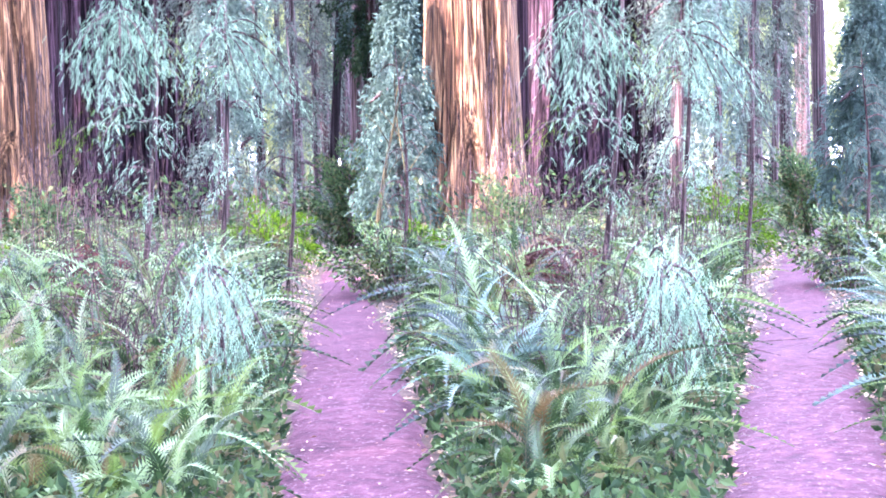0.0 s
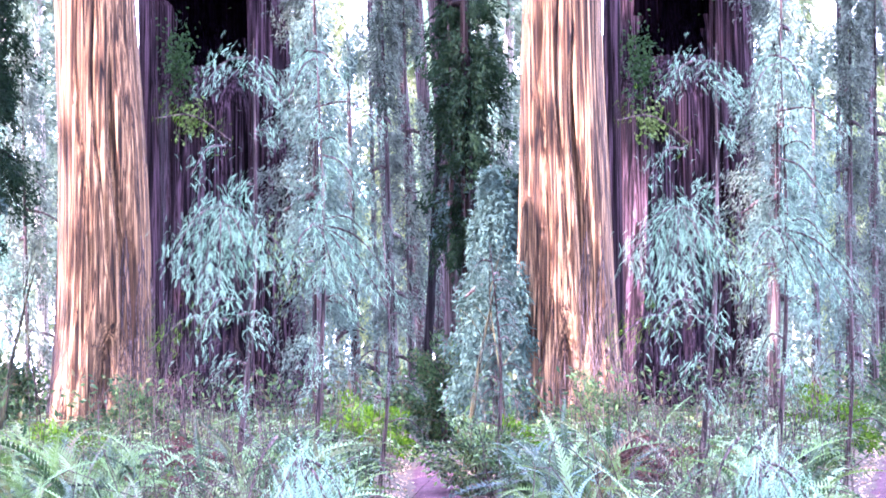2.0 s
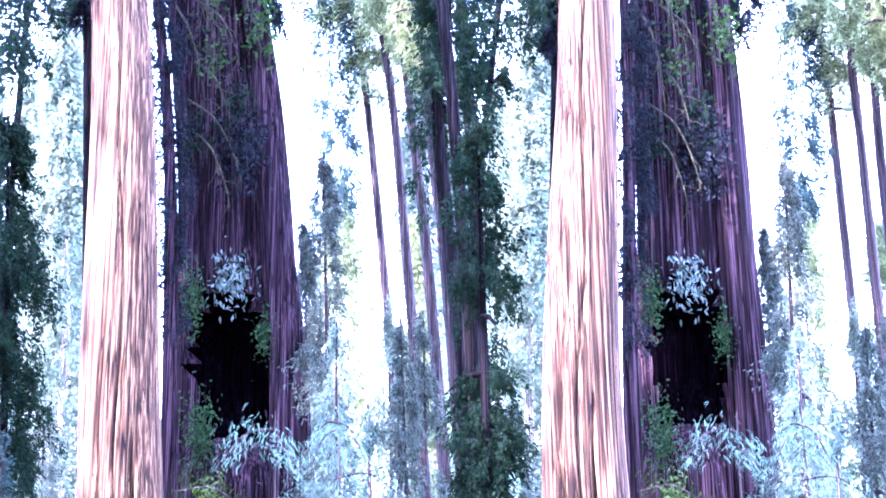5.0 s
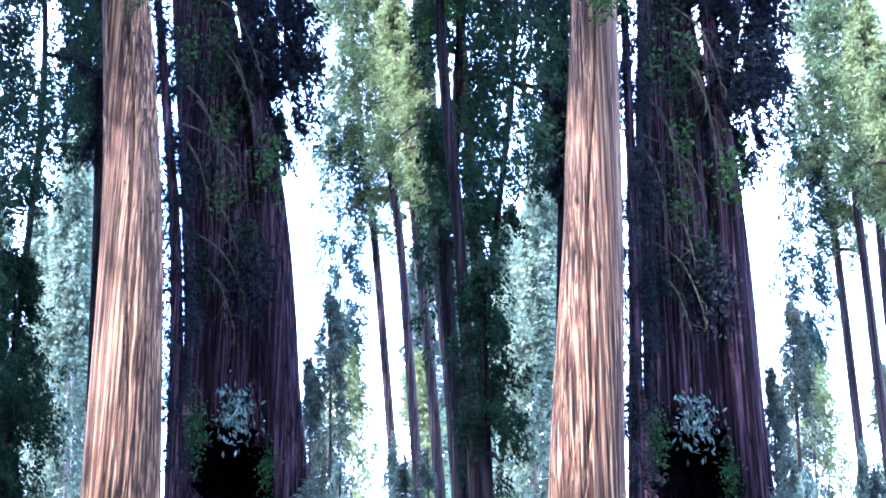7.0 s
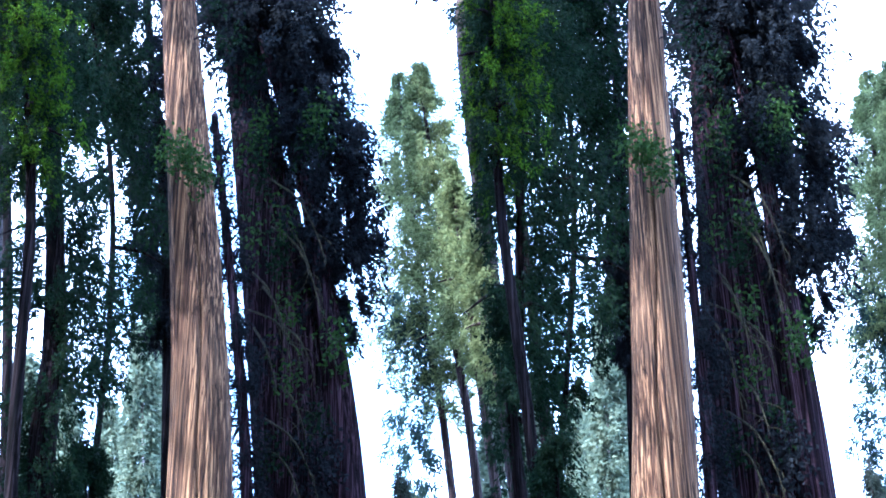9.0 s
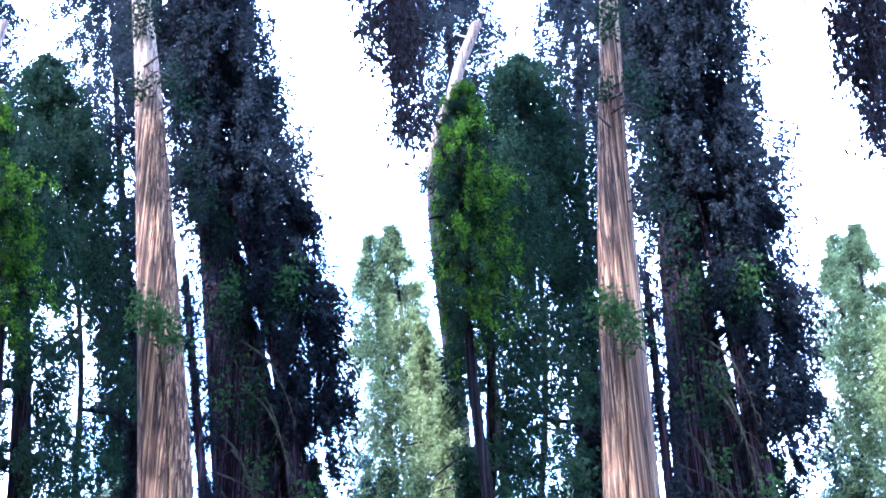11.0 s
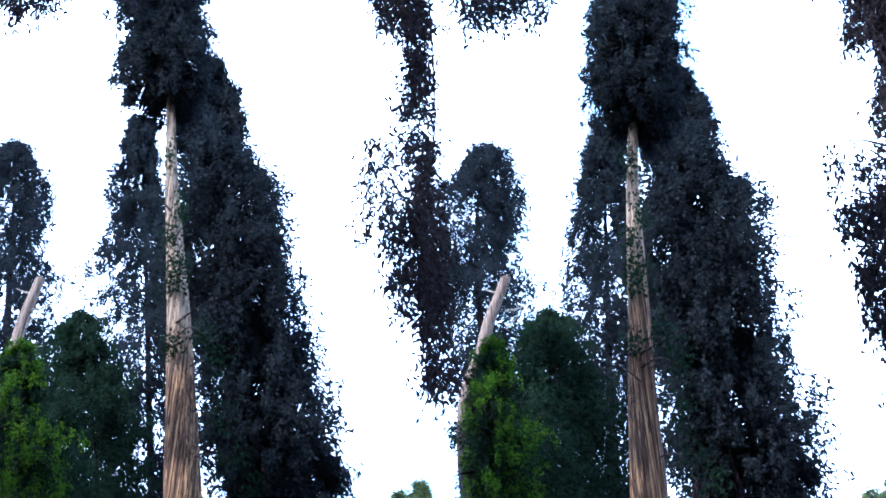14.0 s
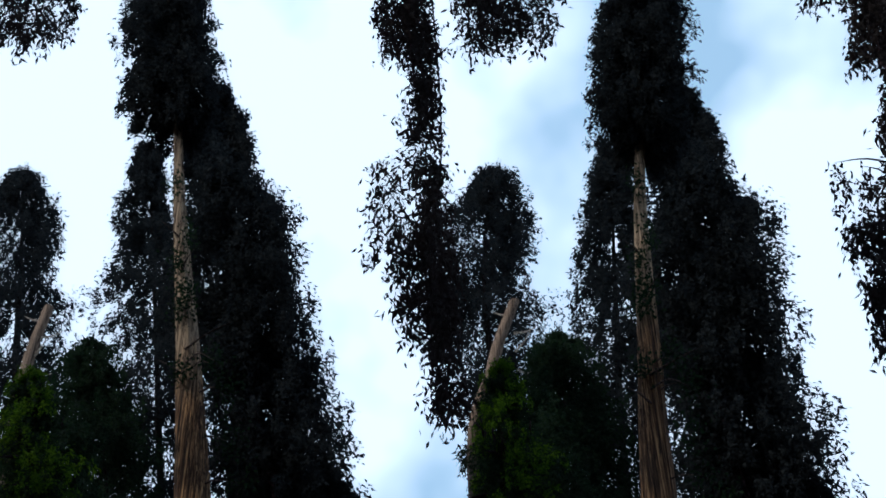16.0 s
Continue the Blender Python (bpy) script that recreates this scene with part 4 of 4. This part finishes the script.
# bare crooked saplings leaning beside the sunlit trunk
for g in (0, 1):
    S = lambda a, e, far: spot(*twin(g, a, e), far)
    for k, dirs in enumerate((((-19.7, -3.4), (-19.3, -0.6), (-18.7, 2.4), (-18.3, 3.9)), ((-18.2, -3.4), (-18.3, -0.8), (-18.7, 2.2), (-18.75, 4.3)))):
        pts = [S(a, e, 24.0 + k) for a, e in dirs]
        pts[0].z = -0.05
        stick = thing("bare_sapling", pts[0], "thin bare brown sapling leaning beside the trunk", "sapling", "bare saplings")
        line = [p - pts[0] for p in pts]
        part("trunk", raw("trunk", *tube(line, (0.05, 0.04, 0.025, 0.008) if k == 0 else (0.022, 0.018, 0.012, 0.004), 7, 18), MOSSY, True), stick)
        for i, (dx, dz) in enumerate(((0.5, 0.6), (-0.35, 0.5), (0.25, 0.8))):
            q = Vector(spline(line, 12)[5 + 2 * i])
            part("twig", raw("twig", *tube([q, q + Vector((dx * 0.5, -0.1, dz * 0.6)), q + Vector((dx, -0.15, dz))], (0.012, 0.008, 0.003), 5, 8), MOSSY, True), stick)

# sword ferns, each a rosette of arching fronds
fern_meshes = {leaf: [raw("frond", *frond_template(32, 0.95 + 0.22 * k, 0.07 + 0.01 * k, 0.5), leaf) for k in range(4)] for leaf in (LEAF_FERN, LEAF_FERN_SHADED)}


def fern(rng, x, y, size, leaf=LEAF_FERN):
    top = thing("sword_fern", (x, y, ground_height(x, y)), "green sword fern with arching fronds on the forest floor" if leaf is LEAF_FERN else "sword fern at the trail's edge, coloured dark blue-green for shade", "fern", "sword ferns")
    n = rng.integers(12, 17)
    a0 = rng.random() * math.tau
    for i in range(n):
        ob = part("frond", fern_meshes[leaf][rng.integers(4)], top)
        s = size * (0.7 + 0.5 * rng.random())
        ob.matrix_basis = Matrix.Diagonal((0.5, 0.55, 1.2, 1)) @ pose(0, 0, 0, rng.uniform(48, 86), rng.uniform(-18, 18), math.degrees(a0 + i * 2.4)) @ Matrix.Diagonal((s, s, s, 1))


rng = np.random.default_rng(70)
placed = []
for i in range(9000):
    y = 6.6 + 8.0 * rng.random() ** 1.2
    x = y * rng.uniform(-0.36, 0.36)
    if len(placed) >= 275:
        break
    size = rng.uniform(0.75, 1.05) + 0.5 * min(1.0, max(0.0, (y - 8.5) / 3.0)) * rng.random()
    if trail_gap(x, y) < 0.42 + 0.45 * size or any((x - p) ** 2 + (y - q) ** 2 < 0.1 for p, q in placed):
        continue
    placed.append((x, y))
    fern(rng, x, y, size)

# large clumps along the trails' far edges, their shade put into a dark frond colour
for arm in (0, 1):
    for y, off, size in ((9.0, 0.82, 1.05), (9.9, 0.9, 1.1), (10.9, 0.95, 1.1), (12.2, 0.95, 1.1), (13.6, 0.95, 1.1), (15.2, 1.0, 1.1), (17.5, 1.0, 1.1), (20.0, 1.05, 1.1), (11.6, 1.4, 1.1), (14.5, 1.5, 1.1), (18.5, 1.6, 1.1)):
        fern(rng, trail_x(arm, y) + off, y, size * rng.uniform(0.9, 1.1), LEAF_FERN_SHADED)


def floor_spots(rng, n, near, far, half, gap):
    pts = []
    while len(pts) < n:
        y = near + (far - near) * rng.random()
        x = y * rng.uniform(-half, half)
        if trail_gap(x, y) > gap:
            pts.append((x, y, ground_height(x, y)))
    return np.array(pts)


# further ferns, too many to count
rng = np.random.default_rng(71)
roots = floor_spots(rng, 1150, 14.0, 40, 0.36, 0.8)
at = np.repeat(roots, 9, 0)
az = rng.random(len(at)) * math.tau
fw = np.stack([np.cos(az), np.sin(az), 1.3 + 2.2 * rng.random(len(at))], 1)
m = poses(rng, 0 * at, fw, 1.0 + 0.6 * rng.random(len(at)), 0.1)
m[:, :3] = np.diag([0.45, 0.5, 1.1]) @ m[:, :3]
m[:, :3, 3] = at
tagged(new("ferns", raw("ferns", *scatter(frond_template(11, 1.2, 0.09, 0.3), m), LEAF_FERN)),
       "bank of green sword ferns under the trees", "ferns", kind="stuff")
# low leafy plants near the trail
rng = np.random.default_rng(72)
at = floor_spots(rng, 30000, 5.2, 14, 0.4, 0.42)
at[:, 2] += 0.02 + 0.3 * rng.random(len(at)) ** 1.5
tagged(new("low_plants", raw("low_plants", *sprays(rng, at, unit(rng.normal(size=at.shape) + [0, -0.3, 0.5]), 0.04 + 0.075 * rng.random(len(at)), 0.02), LEAF_BRUSH)),
       "low leafy green plants and seedlings", "undergrowth", kind="stuff")
at = floor_spots(rng, 24000, 20, 70, 0.42, 0.5)
at[:, 2] += 1.5 * rng.random(len(at)) ** 1.6
tagged(new("far_brush", raw("far_brush", *sprays(rng, at, unit(rng.normal(size=at.shape) + [0, 0, 0.3]), 0.1 + 0.08 * rng.random(len(at)), 0.03), LEAF_BRUSH)),
       "dull green brush further back", "undergrowth", kind="stuff")
# litter at the trail's edges
at = []
for i in range(2600):
    y, arm = 5 + 24 * rng.random() ** 1.4, i % 2
    off = rng.choice([-1, 1]) * (0.4 + 0.13 * abs(rng.normal())) if i % 5 else rng.uniform(-0.4, 0.4)
    x = trail_x(arm, y) + off
    at.append((x, y, ground_height(x, y) + 0.03))
at = np.array(at)
flat = unit(rng.normal(size=at.shape) * [1, 1, 0.15])
tagged(new("leaf_litter", raw("leaf_litter", *sprays(rng, at, flat, 0.03 + 0.04 * rng.random(len(at)), 0.012), leaf_material("dry_leaves", (0.18, 0.1, 0.06), (0.5, 0.38, 0.26), 0.2))),
       "dry fallen leaves along the trail", "leaves", kind="stuff")


# fallen sticks among the litter
pieces = []
for i in range(260):
    y = 6 + 16 * rng.random()
    x = y * rng.uniform(-0.36, 0.36)
    if trail_gap(x, y) < 0.44:
        continue
    a, n = rng.random() * math.tau, rng.uniform(0.15, 0.5)
    p = Vector((x, y, ground_height(x, y) + 0.012))
    q = p + Vector((math.cos(a) * n, math.sin(a) * n, 0))
    q.z = ground_height(q.x, q.y) + 0.012
    pieces.append(tube([p, (p + q) / 2 + Vector((0.02, 0.01, 0.015)), q], (0.008, 0.007, 0.003), 4, 6))
tagged(new("fallen_sticks", raw("fallen_sticks", *joined(pieces), TWIG)), "thin brown sticks fallen on the forest floor", "sticks", kind="stuff")


# thin dead stems
def twigs(rng, centre, spread, n, height):
    pieces = []
    for i in range(n):
        x, y = centre[0] + rng.normal() * spread[0], centre[1] + rng.normal() * spread[1]
        if trail_gap(x, y) < 0.55:
            continue
        h = height * (0.4 + 0.8 * rng.random())
        p = Vector((x, y, ground_height(x, y) - 0.03))
        q = p + Vector((rng.normal() * 0.2, rng.normal() * 0.2, h * 0.6))
        r = q + Vector((rng.normal() * 0.3, rng.normal() * 0.25, h * rng.uniform(-0.25, 0.35)))
        pieces.append(tube([p, q, r], (0.0055, 0.004, 0.0015), 4, 8))
    return joined(pieces)


rng = np.random.default_rng(73)
for g in (0, 1):
    for (x, y), spread, n, h in (((-1.78, 9.6), (0.22, 0.5), 170, 1.15), ((-2.25, 10.8), (0.4, 0.6), 80, 1.3), ((-2.7, 12.5), (0.5, 0.9), 60, 1.7), ((-3.4, 17.0), (1.3, 1.5), 170, 2.0), ((-3.7, 20.0), (1.5, 1.3), 170, 2.3), ((-6.6, 26.3), (0.7, 0.5), 110, 3.0)):
        x += y * 0.2985 if g else 0
        tagged(new("dead_stems", raw("dead_stems", *twigs(rng, (x, y), spread, n, h), TWIG)), "tangle of thin dead brown stems", "brush", kind="stuff")


def shrub(label, seed, place, wide, tall, leaf, count, size):
    rng = np.random.default_rng(seed)
    top = thing("shrub", place, label, "shrub")
    for i in range(7):
        a, r = rng.random() * math.tau, wide * rng.uniform(0.2, 0.8)
        part("stem", raw("stem", *tube([Vector((0, 0, -0.05)), Vector((math.cos(a) * r * 0.5, math.sin(a) * r * 0.5, tall * 0.6)),
                                        Vector((math.cos(a) * r, math.sin(a) * r, tall * rng.uniform(0.6, 0.95)))], (0.02, 0.012, 0.004), 5, 7), TWIG, True), top)
    d = unit(rng.normal(size=(count, 3)))
    at = d * [wide, wide, tall * 0.5] * (0.55 + 0.5 * rng.random((count, 1))) * (0.75 + 0.35 * np.sin(d[:, :1] * 5 + d[:, 2:] * 4)) + [0, 0, tall * 0.5]
    at[:, 2] = np.maximum(at[:, 2], 0.02)
    part("leaves", raw("leaves", *sprays(rng, at, unit(d + rng.normal(size=d.shape) * 0.6), size * (0.6 + 0.8 * rng.random(count)), size * 0.25), leaf), top, kind="stuff")


for g in (0, 1):
    off = (0.0, 17.0)[g]
    for k, (a, far, w, h, leaf, n, size) in enumerate((
            (-3.5, 31, 1.1, 1.9, LEAF_BRUSH, 2600, 0.2), (-6.2, 24, 0.9, 1.2, LEAF_LIT, 1800, 0.15), (-2.0, 19, 0.8, 1.0, LEAF_FERN, 1500, 0.14),
            (-14.6, 24, 0.8, 1.5, LEAF_BRUSH, 1600, 0.15), (-17.2, 20, 0.8, 0.9, LEAF_LIT, 1500, 0.14), (-19.5, 30, 1.3, 2.2, LEAF_BRUSH, 2400, 0.2))):
        p = spot(a + off, 0, far)
        shrub("leafy green shrub on the forest floor" if k else "dense shrub where the trail bends away", 80 + k, (p.x, p.y, ground_height(p.x, p.y)), w, h, leaf, int(n * 2.4), size * 0.5)

# ---- unseen trunks added behind the eye, to carry the long limbs that hang into view ----
for g in (0, 1):
    pick = lambda *pair: pair[g]
    S = lambda a, e, far: spot(*twin(g, a, e), far)
    foot = Vector(pick((-2.5, -7.0, 0.0), (7.5, -7.0, 0.0)))
    head = foot + Vector((pick(-0.6, 0.8), 1.5, 23.0))
    rng = np.random.default_rng(90 + g)
    top = thing("bay_tree", foot, "tall tree with long leafy limbs hanging over the trail", "tree")
    v, f, _ = trunk(rng, [Vector((0, 0, -0.15)), (head - foot) * 0.5, head - foot], (0.5, 0.4, 0.2), 28, 40, 16, 0.03, 0.4)
    part("trunk", raw("trunk", v, f, BARK_GREY, True), top)
    for (e0, e1, e2, e3), fol in (
            ((S(-3.8, 63, 11), S(-3.9, 57, 14), S(-4.2, 51, 14.5), S(-5.2, 46.5, 14.5)),
             ((-7.2, -4.5, 46.5, 50.5, 700), (-6.4, -4.6, 43.5, 48.5, 1700), (-5.6, -4.6, 41.0, 44.5, 800), (-5.3, -4.3, 44.0, 52.5, 1700))),
            ((S(-3.8, 64, 10), S(-4.0, 60, 13), S(-4.6, 57, 13.5), S(-5.0, 54, 13.5)),
             ((-9.6, -4.4, 58.6, 61.0, 2600), (-7.4, -4.2, 57.0, 60.0, 3000), (-5.9, -4.1, 54.5, 59.6, 4200), (-5.0, -4.1, 52.0, 55.5, 1300))),
            ((S(-18.0, 64, 10), S(-18.2, 61, 13), S(-18.3, 59.5, 14), S(-18.0, 57, 14)),
             ((-20.0, -15.8, 58.6, 61.0, 2100), (-18.9, -16.6, 56.6, 58.8, 1100), (-20.0, -18.6, 56.6, 58.8, 800)))):
        pts = [head - foot, e0 - foot, e1 - foot, e2 - foot, e3 - foot]
        limb = part("limb", raw("limb", *tube(pts, (0.2, 0.05, 0.012, 0.016, 0.01), 8, 40), BARK_GREY, True), top)
        line = spline(pts, 60)
        ats = []
        for a0, a1, b0, b1, n in fol:
            k = n // 15
            cl = np.array([tuple(S(rng.uniform(a0, a1), rng.uniform(b0, b1), 14 + rng.normal() * 0.6) - foot) for _ in range(k)])
            run = np.linspace(0, 1, 22)
            hang = (0.2 + 0.55 * rng.random(k))[:, None] * run
            ats.append((cl[:, None] + rng.normal(size=(k, 22, 3)) * 0.055 + np.stack([0.12 * rng.normal(size=(k, 1)) * run ** 2, 0 * hang, -hang], -1)).reshape(-1, 3))
            for q in cl[:9]:
                near = line[np.argmin(np.linalg.norm(line + [0, 0, -0.5] - q, axis=1))]
                mid = (near + q) / 2 + [0, 0, 0.15]
                part("branch", raw("branch", *tube([Vector(near), Vector(mid), Vector(q)], (0.026, 0.014, 0.004), 5, 9), BARK_GREY, True), limb)
        at = np.vstack(ats)
        part("leaves", raw("leaves", *sprays(rng, at, unit(rng.normal(size=at.shape) * 0.45 + [0, 0, -0.9]), 0.08 + 0.08 * rng.random(len(at)), 0.022), LEAF_BAY), limb, kind="stuff")

# ---- unseen trees all round, added to shade the stands, and pale firs far ahead ----
rim = tree("fir_tree", "unseen tall conifer added to block sky and sun", 95, [Vector((0, 0, -0.15)), Vector((0.2, 0, 22)), Vector((0, 0.1, 44))], (0.6, 0.45, 0.06), BARK_FAR, LEAF_DARK,
           0.26, cone(4.2), 170, 6, 1.5, 0.6, 0.4, 0.42, group="tall conifers")
rim.location = (-25, 28, 0)
rng = np.random.default_rng(96)
# copies out of view that block sky and sun
for x, y in ((-30, 31), (-21, 2), (-22, -5), (-37, 20), (-15, -13), (-35, 44), (12, -16), (27, 9), (26, 31), (36, 48), (-4, -24), (20, -6), (-44, 2), (44, 26), (-42, 34), (-9, -19), (3, -13), (18, -20), (34, 0), (33, 18), (-33, -10), (30, 40), (-52, 18), (-42, 54), (42, 8), (-24, -22), (10, -30), (28, -18)):
    copy_thing(rim, pose(x, y, 0, 0, 0, rng.uniform(0, 360)))
# smaller copies out of view, added to shade trail and saplings
for x, y, k in ((-15.2, -2.2, 0.8), (-11.2, -1.0, 0.62), (-12.4, 5.9, 0.5), (-17, 6, 0.55), (-14, -5, 0.5), (-12, 1, 0.42), (-15, 9, 0.4), (-27, -2, 0.6), (-8, -11, 0.5)):
    copy_thing(rim, pose(x, y, 0, 0, 0, rng.uniform(0, 360))).scale = (k, k, k)
# out of view, set and turned so its crown dapples the sunlit trunk
dapple_fir = tree("fir_tree", "unseen conifer with an open crown, added to dapple the sun", 99, [Vector((0, 0, -0.15)), Vector((0.2, 0, 17)), Vector((0, 0.1, 34))], (0.35, 0.26, 0.05), BARK_FAR, LEAF_DARK,
                0.2, cone(3.8, (0.0, 0.1, 0.6, 0.9, 1.0), (0.8, 1.0, 0.9, 0.5, 0.1)), 290, 12, 1.0, 0.6, 0.3, 0.61, group="tall conifers")
dapple_fir.matrix_world = pose(-27.56, 14.2, 0, 0, 0, 150)
copy_thing(dapple_fir, pose(-18.6, 14.1, 0, 0, 0, 150))
# added out of view to keep sun off the trunk's upper part
shade_fir = tree("fir_tree", "unseen very tall conifer added to shade the upper trunk", 101, [Vector((0, 0, -0.15)), Vector((0.2, 0, 27)), Vector((0, 0.1, 55))], (0.5, 0.36, 0.05), BARK_FAR, LEAF_DARK,
                0.635, cone(3.0, (0.0, 0.1, 0.6, 0.9, 1.0), (0.7, 1.0, 0.9, 0.7, 0.2)), 270, 12, 0.9, 0.6, 0.3, 0.52, group="tall conifers")
shade_fir.matrix_world = pose(-26.6, 10.0, 0, 0, 0, 20)
copy_thing(shade_fir, pose(-17.6, 10.0, 0, 0, 0, 20))
# two more unseen copies, which shade the dark redwood
for x, y, wide, tall in ((-22.5, 22.4, 0.7, 0.95), (-24.5, 22.5, 1.0, 1.0)):
    copy_thing(rim, pose(x, y, 0, 0, 0, 40)).scale = (wide, wide, tall)
# added behind the eye to break up the sunlight
shade = tree("redwood_tree", "unseen tall redwood added to shade the stands", 98, [Vector((-8, -9, -0.15)), Vector((-7.8, -9, 33)), Vector((-8, -9, 66))], (1.0, 0.7, 0.06), BARK_FAR, LEAF_DARK,
     0.3, cone(3.6), 320, 10, 1.3, 0.6, 0.4, 0.4)
copy_thing(shade, pose(1.4, -9.5, 0, 0, 0, 70))
copy_thing(shade, pose(-15, -14, 0, 0, 0, 150))
copy_thing(shade, pose(9.5, -13, 0, 0, 0, 260))
# far firs ahead; the haze is in their pale needle colour
low = tree("fir_tree", "conifer with foliage coloured pale green for haze", 97, [Vector((0, 0, -0.15)), Vector((0.1, 0, 8)), Vector((0, 0.1, 16))], (0.3, 0.2, 0.03), BARK_FAR, LEAF_PALE,
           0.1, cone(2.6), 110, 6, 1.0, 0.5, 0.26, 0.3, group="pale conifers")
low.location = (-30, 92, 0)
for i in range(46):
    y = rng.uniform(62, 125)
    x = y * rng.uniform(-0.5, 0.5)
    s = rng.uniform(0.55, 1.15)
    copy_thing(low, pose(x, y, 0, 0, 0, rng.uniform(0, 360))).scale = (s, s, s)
